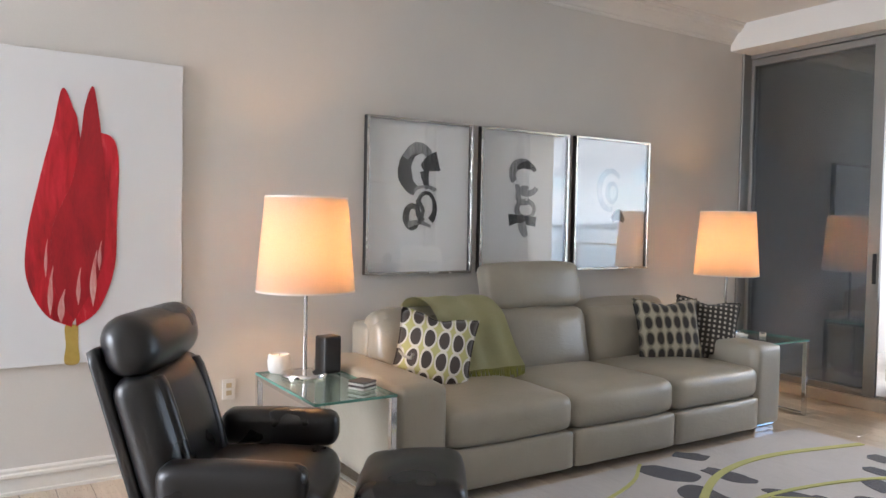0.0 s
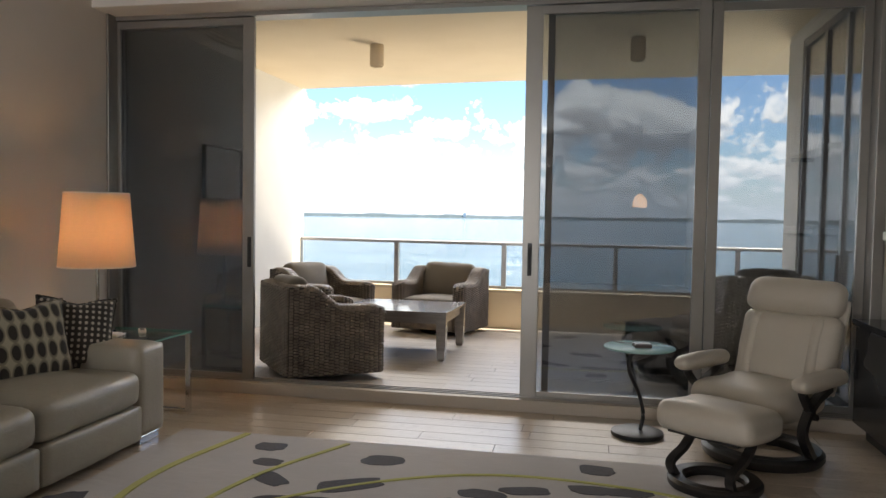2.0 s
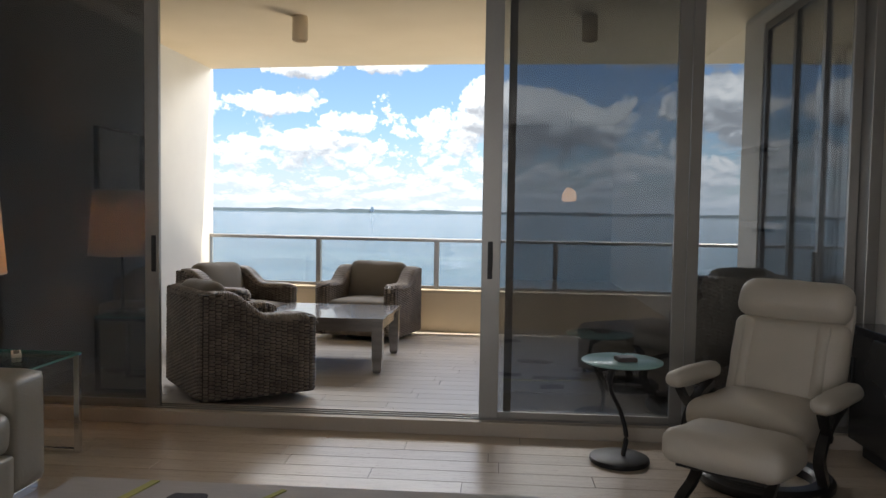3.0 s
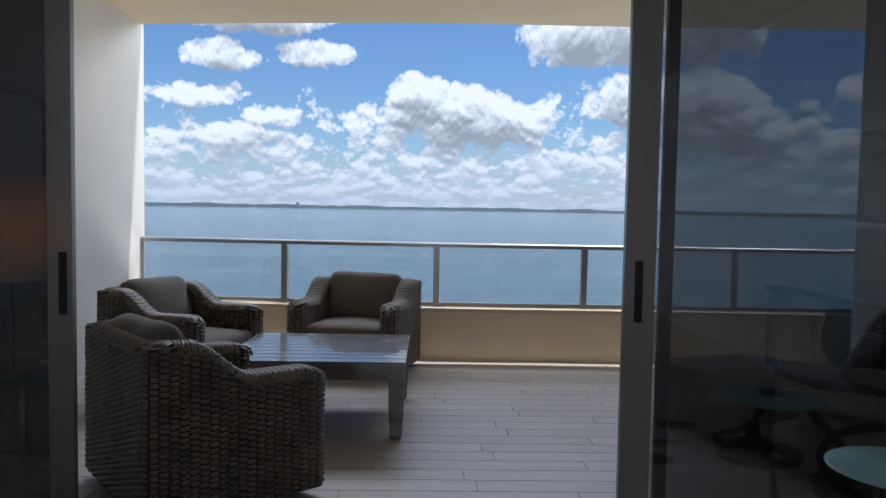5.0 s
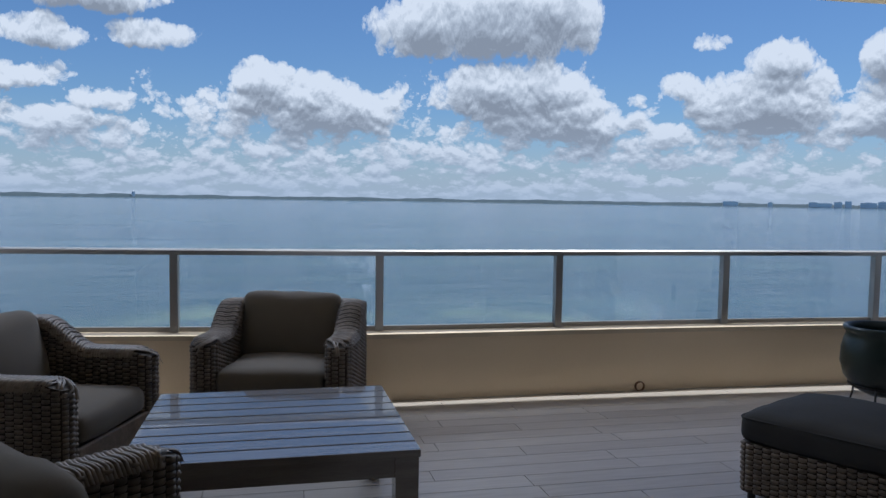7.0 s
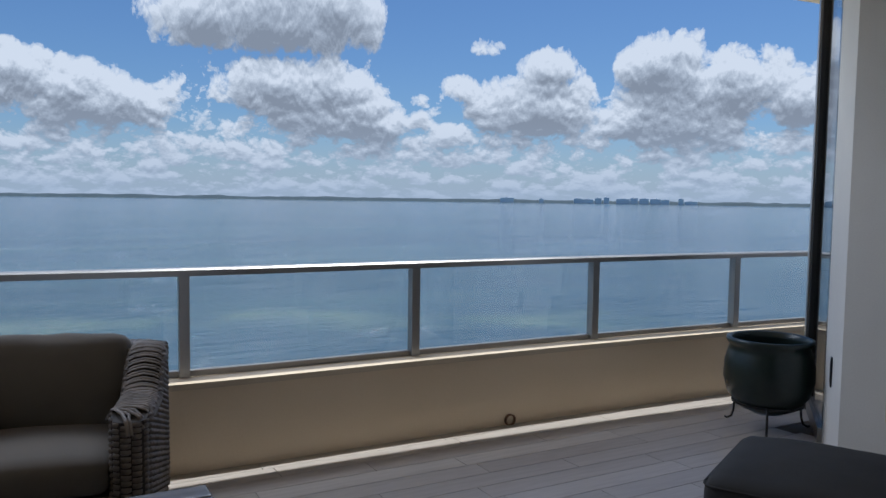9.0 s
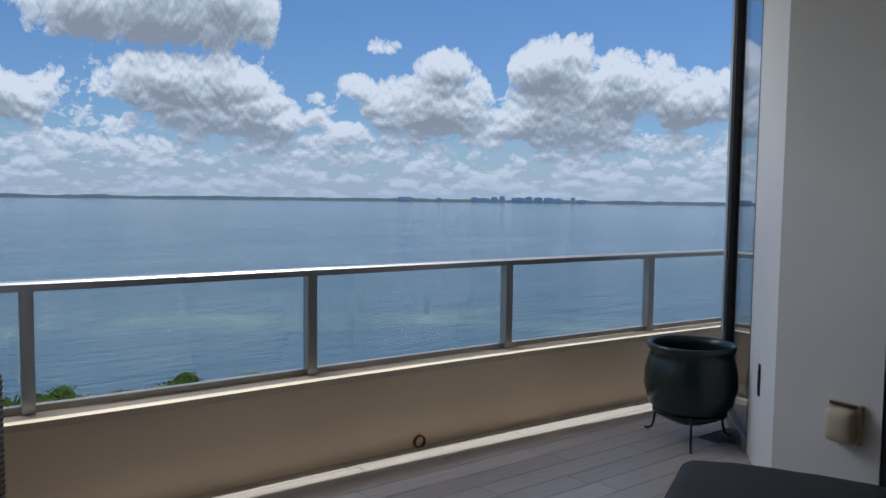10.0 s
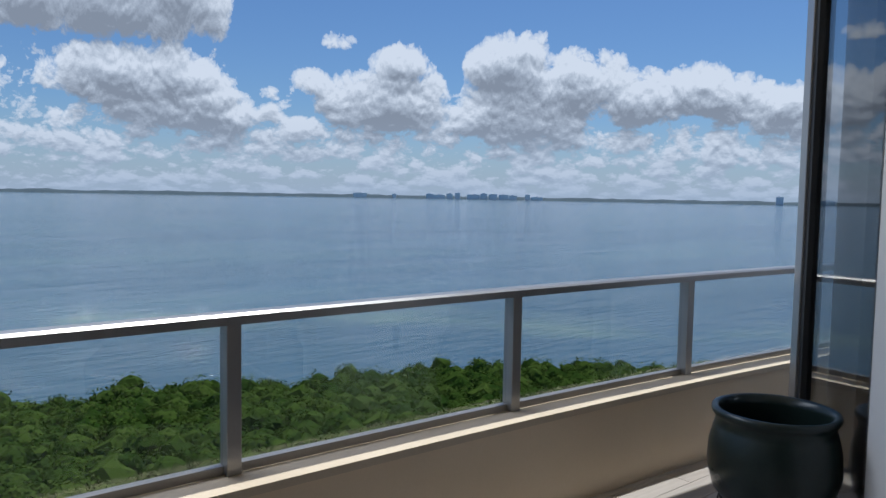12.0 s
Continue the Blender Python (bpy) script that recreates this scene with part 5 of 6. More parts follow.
def footstool(name, m, leather, frame_mat, label):
    f = thing(name, m, label, "footstool", "recliner footstools")
    part("base_ring", lathe([(0.16, 0.0), (0.235, 0.0), (0.245, 0.02), (0.245, 0.045), (0.23, 0.06), (0.17, 0.06), (0.155, 0.045), (0.155, 0.02), (0.16, 0.0)], 40), frame_mat, f, smooth=True, angle=40)
    for s in (-1, 1):
        part("leg", sweep(spline([(0.12, s * 0.16, 0.045), (0.16, s * 0.17, 0.13), (0.02, s * 0.17, 0.19), (-0.06, s * 0.17, 0.27), (0.0, s * 0.17, 0.31)], 8), rect(0.03, 0.045), up=Vector((0, 1, 0))), frame_mat, f, smooth=True, angle=40)
    part("cushion", soft_box(0.42, 0.54, 0.15, 0.06, (0.012, 0.0, 0.03), 12, (0, 0, 0.365), pose(0, 0, 0, 0, -4, 0), 0.006), leather, f, smooth=True)
    part("tray_board", box(-0.15, 0.15, -0.2, 0.2, 0.285, 0.3, 0.004), frame_mat, f)
    return f


recliner("recliner", pose(1.68, -5.20, 0.0, 0, 0, 57), BLACK_LEATHER, BLACK_WOOD, "black leather recliner with a ring base and padded headrest", 0.135, 0.15)
footstool("footstool", pose(2.02, -4.58, 0, 0, 0, 58), BLACK_LEATHER, BLACK_WOOD, "black leather footstool on a wooden ring base")
recliner("recliner", pose(5.13, -0.73, 0, 0, 0, -131), CREAM_LEATHER, BLACK_WOOD, "cream leather recliner with a black ring base by the window")
footstool("footstool", pose(4.76, -1.38, 0, 0, 0, -127), CREAM_LEATHER, BLACK_WOOD, "cream leather footstool on a black ring base")

# round side table on an S-shaped stem
rt = thing("round_table", pose(4.405, -0.49, 0), "round aqua glass side table on a curved black stem", "side table")
part("glass_top", lathe([(0, 0.577), (0.222, 0.577), (0.23, 0.582), (0.23, 0.588), (0.222, 0.592), (0, 0.592)], 48), AQUA_GLASS, rt, "frosted aqua glass top", True, 40)
part("foot_disc", lathe([(0, 0), (0.165, 0), (0.17, 0.008), (0.168, 0.028), (0.15, 0.036), (0.05, 0.04), (0, 0.04)], 40), BLACK_METAL, rt, smooth=True, angle=40)
for s in (-1, 1):
    part("stem", sweep(spline([(0.02, 0.012 * s, 0.035), (0.035, 0.012 * s, 0.15), (0.0, 0.012 * s, 0.29), (-0.06, 0.014 * s, 0.42), (-0.055, 0.02 * s, 0.52), (0.02 + 0.03 * s, 0.07 * s, 0.575)], 8), circle(0.012, 10)), BLACK_METAL, rt, smooth=True)
gadget = thing("coaster", pose(4.42, -0.52, 0.592, 0, 0, 10), "small dark square coaster on the round table", "coaster")
part("slab", box(-0.055, 0.055, -0.045, 0.045, 0, 0.022, 0.004), DARK_MAT, gadget)
part("edge_band", box(-0.05, 0.05, -0.04, 0.04, 0.0221, 0.025), BLACK_PLASTIC, gadget)

# ---------------------------------------------------------------- console on the east wall
console = thing("console", pose(5.82, -1.9, 0), "long dark lacquered console with a black stone top", "console")
part("carcass", box(0.0, 0.175, -1.7, 1.7, 0.1, 0.75, 0.003), DARK_CABINET, console)
part("plinth", box(0.06, 0.175, -1.68, 1.68, 0.0, 0.1), BLACK_PLASTIC, console)
part("stone_top", box(-0.03, 0.176, -1.72, 1.75, 0.751, 0.79, 0.004), GREY_STONE, console, "polished black stone top")
for k in range(4):
    d = part("cabinet_door", box(-0.02, -0.001, -1.69 + k * 0.85, -0.85 + k * 0.85, 0.11, 0.74, 0.003), DARK_CABINET, console)
    part("pull", box(-0.034, -0.02, -0.87 + k * 0.85 - 0.02, -0.87 + k * 0.85 - 0.005, 0.4, 0.6, 0.003), BLACK_METAL, d)
for z in (1.35, 2.02):
    sh = thing("wall_shelf", pose(EAST, -1.55, z), "thick white floating shelf above the console", "shelf", "floating shelves")
    part("board", box(-0.22, -0.001, -0.9, 0.9, -0.025, 0.025, 0.004), TRIM, sh)
    part("bracket", box(-0.18, -0.002, -0.02, 0.02, -0.06, -0.0255, 0.003), BLACK_METAL, sh)
bowl = thing("glass_bowl", pose(5.90, -0.74, 0.79), "dark cobalt glass vase on the console", "vase")
part("vase", lathe([(0, 0.0), (0.04, 0.0), (0.065, 0.03), (0.075, 0.075), (0.06, 0.12), (0.03, 0.135), (0.034, 0.15), (0.026, 0.148), (0.024, 0.135), (0.052, 0.115), (0.066, 0.075), (0.058, 0.035), (0, 0.012)], 30), BOWL_GLASS, bowl, smooth=True)
part("foot_ring", lathe([(0.02, 0.0), (0.045, 0.0), (0.045, 0.006), (0.02, 0.006)], 24), BLACK_PLASTIC, bowl)

# pendant lamps over the counter at the far end of the room
for x in (4.9,):
    p = thing("pendant_lamp", pose(x, -8.6, CEIL), "amber glass pendant lamp hung from the ceiling", "pendant lamp")
    part("cord", rod((0, 0, -0.02), (0, 0, -1.35), 0.004, 8), BLACK_PLASTIC, p)
    part("canopy", lathe([(0, 0), (0.06, 0), (0.06, -0.02), (0, -0.03)], 20), CHROME, p)
    part("globe", lathe([(0.0, -1.35), (0.04, -1.36), (0.11, -1.43), (0.13, -1.52), (0.12, -1.60), (0.0, -1.60)], 28), PENDANT_GLOW, p, "glowing amber glass", True)

# ---------------------------------------------------------------- rug
rug = thing("rug", pose(0, 0, 0), "grey wool rug with charcoal pebbles and lime lines", "rug")
part("field", box(1.50, 5.0, -4.25, -1.11, -0.001, 0.011, 0.003), RUG, rug)
rnd = random.Random(12)
PEBBLES = [(1.71, -2.72, 0.17, 0.11, 20), (1.56, -2.345, 0.11, 0.07, 40), (1.90, -2.45, 0.15, 0.08, 10), (2.05, -2.84, 0.15, 0.11, 0), (2.20, -1.34, 0.10, 0.075, 0), (2.30, -1.605, 0.09, 0.06, 0),
           (2.43, -1.86, 0.12, 0.07, -35), (2.66, -2.135, 0.19, 0.085, 10), (2.88, -2.17, 0.11, 0.075, -40), (2.87, -1.84, 0.17, 0.085, 30), (2.93, -1.42, 0.12, 0.08, 10), (2.32, -2.41, 0.19, 0.06, 25),
           (2.43, -2.34, 0.09, 0.05, 0), (3.56, -1.81, 0.13, 0.06, 0), (3.78, -1.713, 0.13, 0.055, 10), (3.35, -1.99, 0.13, 0.06, 25), (4.14, -1.30, 0.10, 0.075, -10), (4.12, -1.62, 0.13, 0.06, 0),
           (4.30, -1.617, 0.12, 0.06, 0), (3.15, -2.35, 0.15, 0.09, 20), (2.55, -2.9, 0.16, 0.1, 10), (3.5, -2.7, 0.17, 0.1, -20), (2.0, -3.4, 0.16, 0.1, 40), (4.05, -2.3, 0.16, 0.09, 15), (4.5, -2.0, 0.13, 0.08, 0), (2.9, -3.5, 0.17, 0.1, 5), (3.8, -3.4, 0.16, 0.1, -30)]
for number, (x, y, a, b, turn) in enumerate(PEBBLES):
    pts = []
    for k in range(14):
        q = 2 * math.pi * k / 14
        s = 1 + rnd.uniform(-0.13, 0.13)
        pts.append((a * s * math.copysign(abs(math.cos(q)) ** 0.75, math.cos(q)), b * s * math.copysign(abs(math.sin(q)) ** 0.75, math.sin(q))))
    part("pebble", moved(flat_shape([tuple(v)[:2] for v in spline([(*p, 0) for p in pts + pts[:1]], 3)[:-1]], 0.0045 + number * 0.0001), pose(x, y, 0.008, 0, 0, turn)), RUG_DARK, rug, "charcoal pebble motif")
for line, w in (([(1.95, -1.13, 0), (1.80, -1.89, 0), (1.86, -2.45, 0), (2.11, -2.94, 0), (2.5, -3.5, 0), (3.1, -4.1, 0)], 0.045), ([(2.64, -1.18, 0), (2.34, -1.82, 0), (2.22, -2.45, 0), (2.27, -2.85, 0), (2.5, -3.3, 0)], 0.03),
                ([(2.24, -2.55, 0), (2.59, -2.11, 0), (3.03, -1.75, 0), (3.47, -1.545, 0), (3.92, -1.50, 0), (4.5, -1.60, 0), (4.95, -1.85, 0)], 0.022), ([(1.52, -2.75, 0), (1.75, -3.1, 0), (2.0, -3.9, 0)], 0.02)):
    part("lime_line", sweep([p + Vector((0, 0, 0.0128)) for p in spline(line, 10)], rect(w, 0.008)), RUG_LIME, rug, "lime green line")


# ---------------------------------------------------------------- woven deck furniture
def raw_mesh(name, verts, faces, mat, smooth=False):
    me = bpy.data.meshes.new(name)
    me.from_pydata(verts, [], faces)
    me.materials.append(mat)
    if smooth:
        me.shade_smooth()
    me.update()
    return me


def raw_part(name, verts, faces, mat, parent, label=""):
    ob = new(name, raw_mesh(name, verts, faces, mat, name in ("weave", "top_braid")))
    ob.parent = parent
    return tagged(ob, label)


def rounded_loop(corners, r, step=0.02):
    """A closed plan line with rounded corners, sampled evenly."""
    pts = []
    n = len(corners)
    for i in range(n):
        p, a, b = Vector(corners[i]), Vector(corners[i - 1]), Vector(corners[(i + 1) % n])
        u, w = (a - p).normalized(), (b - p).normalized()
        k = min(r, (a - p).length * 0.45, (b - p).length * 0.45)
        s, e = p + u * k, p + w * k
        pts += [s.lerp(p, t).lerp(p.lerp(e, t), t) for t in (0.0, 0.25, 0.5, 0.75, 1.0)]
    out = []
    m = len(pts)
    for i in range(m):
        a, b = pts[i], pts[(i + 1) % m]
        k = max(1, round((b - a).length / step))
        out += [a.lerp(b, t / k) for t in range(k)]
    return out


def weave(loop, z0, top, parent, mat=None, pad=0.044, row=0.0262):
    """Short strands that wrap upright ribs all round a shell, every other rib half a row higher."""
    rnd = random.Random(len(loop))
    verts, faces = [], []
    lengths = [0.0]
    n = len(loop)
    for i in range(n):
        lengths.append(lengths[-1] + (loop[(i + 1) % n] - loop[i]).length)
    total = lengths[-1]

    def at(s):
        s %= total
        i = next(k for k in range(n) if lengths[k + 1] >= s)
        f = (s - lengths[i]) / max(1e-9, lengths[i + 1] - lengths[i])
        return loop[i].lerp(loop[(i + 1) % n], f)

    area = sum(loop[i].x * loop[(i + 1) % n].y - loop[(i + 1) % n].x * loop[i].y for i in range(n))
    sgn = 1 if area > 0 else -1
    cols = int(total / pad)
    for c in range(cols):
        s = (c + 0.5) * total / cols
        a, b, m = at(s - pad * 0.56), at(s + pad * 0.56), at(s)
        t = (b - a).normalized()
        nrm = Vector((t.y, -t.x)) * sgn
        hi, lo = top(m), z0(m)
        k = 0
        z = lo + (row / 2 if c % 2 else 0)
        while z + row * 0.4 < hi - 0.002:
            j = rnd.uniform(-0.0015, 0.0015)
            za, zb = z + 0.0022 + j, min(z + row - 0.0022 + j, hi - 0.001)
            bul = rnd.uniform(0.0125, 0.0165)
            o = len(verts)
            mid1, mid2 = a.lerp(b, 0.28), a.lerp(b, 0.72)
            for p, zz, d in ((a, za + 0.004, -0.003), (b, za + 0.004, -0.003), (b, zb - 0.003, -0.003), (a, zb - 0.003, -0.003)):
                verts.append((p.x + nrm.x * d, p.y + nrm.y * d, zz))
            for p, zz in ((mid1, za), (mid2, za), (mid2, zb), (mid1, zb)):
                verts.append((p.x + nrm.x * bul * 0.6, p.y + nrm.y * bul * 0.6, zz))
            zc = (za + zb) / 2
            for p in (mid1, mid2):
                verts.append((p.x + nrm.x * bul, p.y + nrm.y * bul, zc))
            faces += [(o, o + 4, o + 8, o + 7, o + 3), (o + 1, o + 2, o + 6, o + 9, o + 5), (o + 4, o + 5, o + 9, o + 8), (o + 8, o + 9, o + 6, o + 7), (o, o + 1, o + 5, o + 4), (o + 3, o + 7, o + 6, o + 2)]
            z += row
            k += 1
    tagged(raw_part("weave", verts, faces, mat or WICKER, parent, "grey-brown woven strands"), kind="stuff")


# solid dark shell behind the strands; its colour stands in for shade there
def shell_core(loop, z0, top, parent):
    bm = bmesh.new()
    low = [bm.verts.new((p.x, p.y, z0(p))) for p in loop]
    up = [bm.verts.new((p.x, p.y, top(p))) for p in loop]
    n = len(loop)
    for i in range(n):
        j = (i + 1) % n
        bm.faces.new((low[i], low[j], up[j], up[i]))
    f = bm.faces.new(up)
    g = bm.faces.new(low[::-1])
    bmesh.ops.triangulate(bm, faces=[f, g])
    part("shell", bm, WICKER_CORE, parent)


def wicker_chair(name, m, label, W=1.0, D=0.86, back=0.80, arm=0.63, fabric=None, group="wicker armchairs", mat=None):
    """Deep woven armchair that faces local +x; its arms sweep up into the back."""
    c = thing(name, m, label, "armchair", group)
    fabric = fabric or OUTDOOR_FABRIC
    t = 0.15
    x0, x1, y = -D / 2, D / 2, W / 2
    outline = [(x1, -y), (x1, -y + t), (x0 + t, -y + t), (x0 + t, y - t), (x1, y - t), (x1, y), (x0, y), (x0, -y)]
    loop = rounded_loop(outline, 0.06)

    def top(p):
        f = max(0.0, min(1.0, (0.06 - p.x) / 0.30))
        f = f * f * (3 - 2 * f)
        return arm + (back - arm) * f - 0.03 * max(0.0, p.x - x1 + 0.1) / 0.1

    shell_core(loop, lambda p: 0.055, top, c)
    weave(loop, lambda p: 0.055, top, c, mat)
    # rolled top edge: a braid that runs round the outline
    rail = []
    for q in rounded_loop([(x1 - 0.03, -y + t / 2), (x0 + t / 2, -y + t / 2), (x0 + t / 2, y - t / 2), (x1 - 0.03, y - t / 2)], 0.09, 0.03):
        rail.append(q)
    k = max(range(len(rail)), key=lambda i: (rail[i] - rail[i - 1]).length)
    rail = rail[k:] + rail[:k]
    rail = [q for q in rail if not (q.x > x1 - 0.045 and abs(q.y) < y - t)]
    k = max(range(len(rail)), key=lambda i: (rail[i] - rail[i - 1]).length)
    rail = rail[k:] + rail[:k]
    verts, faces = [], []
    run = [0.0]
    for i in range(len(rail) - 1):
        run.append(run[-1] + (rail[i + 1] - rail[i]).length)

    def along(g):
        g = max(0.0, min(run[-1] - 1e-6, g))
        i = max(k for k in range(len(run) - 1) if run[k] <= g)
        return rail[i].lerp(rail[i + 1], (g - run[i]) / max(1e-9, run[i + 1] - run[i])), (rail[i + 1] - rail[i]).normalized()

    step, half = 0.015, t / 2 + 0.021
    for k in range(int(run[-1] / step)):
        lift = 0.003 * (k % 2)
        o = len(verts)
        for j in range(9):
            u = j / 4 - 1
            q, d = along(k * step + 0.018 * abs(u))
            s = Vector((d.y, -d.x))
            q = q + s * u * half
            z = top(q) + 0.016 * (1 - abs(u) ** 4) - 0.034 * abs(u) ** 8 + lift
            for w, dz in ((-0.0085, -0.007), (-0.0035, 0.0), (0.0035, 0.0), (0.0085, -0.007)):
                verts.append((q.x + d.x * w, q.y + d.y * w, z + dz))
        for j in range(8):
            for w in range(3):
                n0 = o + j * 4 + w
                faces.append((n0, n0 + 1, n0 + 5, n0 + 4))
    tagged(raw_part("top_braid", verts, faces, mat or WICKER, c), kind="stuff")
    part("swivel_base", lathe([(0.0, 0.0), (0.26, 0.0), (0.27, 0.02), (0.22, 0.03), (0.06, 0.034), (0.06, 0.06), (0, 0.06)], 32), BLACK_METAL, c, "black swivel base", True, 40)
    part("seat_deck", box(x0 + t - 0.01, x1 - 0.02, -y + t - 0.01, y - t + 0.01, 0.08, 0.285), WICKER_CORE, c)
    seat_w = W - 2 * t
    part("apron", box(x1 - 0.03, x1 - 0.005, -y + t - 0.01, y - t + 0.01, 0.06, 0.29, 0.01), mat or WICKER, c)
    part("seat_cushion", soft_box(D - t - 0.01, seat_w - 0.01, 0.16, 0.06, (0.01, 0, 0.03), 10, ((x0 + t + x1) / 2, 0, 0.365), wrinkle=0.006), fabric, c, smooth=True)
    lean = pose(x0 + t + 0.10, 0, 0.43, 0, -14, 0)
    hb = back - 0.43 + 0.10
    part("back_cushion", soft_box(0.17, seat_w + 0.02, hb, 0.075, (0.045, 0, 0.012), 10, (-0.02, 0, hb / 2 - 0.02), lean, 0.012, 2.0), fabric, c, smooth=True)
    return c


def tilt_to_deck(x, y, turn):
    """A pose on the gently sloping deck."""
    return Matrix.Translation((x, y, deck_z(y))) @ Matrix.Rotation(-math.atan(0.021), 4, "X") @ Matrix.Rotation(radians(turn), 4, "Z")


chair = wicker_chair("wicker_armchair", tilt_to_deck(1.69, 0.83, 38), "grey-brown wicker armchair with taupe cushions beside the coffee table")
copy_thing(chair, tilt_to_deck(0.90, 3.03, -17))
copy_thing(chair, tilt_to_deck(2.18, 3.88, -104))
lounge = wicker_chair("wicker_lounge_chair", tilt_to_deck(5.32, 1.02, 117), "dark high-backed wicker lounge chair with charcoal cushions", 0.86, 0.80, 0.97, 0.60, CHARCOAL_FABRIC, "wicker lounge set")


def ottoman(m, label):
    o = thing("ottoman", m, label, "ottoman", "wicker lounge set")
    a = 0.375
    loop = rounded_loop([(-a, -a), (a, -a), (a, a), (-a, a)], 0.05)
    shell_core(loop, lambda p: 0.05, lambda p: 0.30, o)
    weave(loop, lambda p: 0.05, lambda p: 0.305, o)
    for x in (-a + 0.05, a - 0.05):
        for y in (-a + 0.05, a - 0.05):
            part("foot", rod((x, y, 0), (x, y, 0.06), 0.02, 10), BLACK_METAL, o)
    part("cushion", soft_box(2 * a + 0.02, 2 * a + 0.02, 0.16, 0.06, (0.01, 0.01, 0.035), 12, (0, 0, 0.375), wrinkle=0.008), CHARCOAL_FABRIC, o, "thick charcoal cushion", True)
    part("cushion_piping", sweep([Vector((p.x * 1.02, p.y * 1.02, 0.425)) for p in rounded_loop([(-a, -a), (a, -a), (a, a), (-a, a)], 0.07, 0.05)], circle(0.005, 6), True), CHARCOAL_FABRIC, o, smooth=True)
    return o


ottoman(tilt_to_deck(4.92, 1.90, 27), "woven square ottoman with a thick charcoal cushion")


def coffee_table():
    x0, x1, y0, y1, h = 1.535, 2.69, 1.655, 2.81, 0.485
    t = thing("coffee_table", tilt_to_deck((x0 + x1) / 2, (y0 + y1) / 2, 0), "square slatted coffee table of weathered grey wood", "coffee table")
    a, b = (x1 - x0) / 2, (y1 - y0) / 2
    n, gap = 9, 0.012
    w = (2 * b - gap * (n - 1)) / n
    for k in range(n):
        y = -b + k * (w + gap)
        part("slat", box(-a, a, y, y + w, h - 0.03, h, 0.003), TABLE_WOOD, t)
    for s in (-1, 1):
        part("apron", box(-a + 0.03, a - 0.03, s * (b - 0.045) - 0.014, s * (b - 0.045) + 0.014, h - 0.12, h - 0.031, 0.003), TABLE_WOOD, t)
        part("apron", moved(box(-b + 0.06, b - 0.06, -0.014, 0.014, h - 0.12, h - 0.031, 0.003), pose(s * (a - 0.045), 0, 0, 0, 0, 90)), TABLE_WOOD, t)
        for q in (-1, 1):
            leg = bmesh.new()
            cx, cy = s * (a - 0.055), q * (b - 0.055)
            rings = []
            for z, hw in ((0.0, 0.030), (0.03, 0.040), (0.10, 0.040), (0.13, 0.046), (h - 0.031, 0.048)):
                rings.append([leg.verts.new((cx + i * hw, cy + j * hw, z)) for i, j in ((-1, -1), (1, -1), (1, 1), (-1, 1))])
            for r1, r2 in zip(rings, rings[1:]):
                for k in range(4):
                    leg.faces.new((r1[k], r1[(k + 1) % 4], r2[(k + 1) % 4], r2[k]))
            leg.faces.new(rings[0][::-1])
            leg.faces.new(rings[-1])
            part("leg", leg, TABLE_WOOD, t)


coffee_table()

pot = thing("planter_pot", Matrix.Translation((6.552, 3.433, deck_z(3.433))) @ Matrix.Diagonal((0.94, 0.94, 0.965, 1)), "empty dark green glazed pot in a wrought iron stand", "planter")
part("bowl", lathe([(0.0, 0.115), (0.10, 0.12), (0.20, 0.165), (0.28, 0.26), (0.31, 0.37), (0.305, 0.48), (0.285, 0.56), (0.272, 0.60), (0.285, 0.615), (0.297, 0.635), (0.295, 0.655), (0.28, 0.66), (0.262, 0.65), (0.255, 0.61), (0.28, 0.48), (0.285, 0.37), (0.255, 0.27), (0.18, 0.19), (0.0, 0.155)], 48), POT_GLAZE, pot, smooth=True)
part("stand_ring", moved(lathe([(0.235, 0.0), (0.247, 0.0), (0.247, 0.014), (0.235, 0.014)], 40), pose(0, 0, 0.19)), BLACK_METAL, pot)
for k in range(3):
    q = radians(-142 + 120 * k)
    d = Vector((math.cos(q), math.sin(q), 0))
    part("stand_leg", sweep([d * r + Vector((0, 0, z)) for r, z in [(0.245, 0.21), (0.262, 0.15), (0.268, 0.08), (0.285, 0.03), (0.32, 0.008), (0.338, 0.014)]], circle(0.0085, 8)), BLACK_METAL, pot, smooth=True)

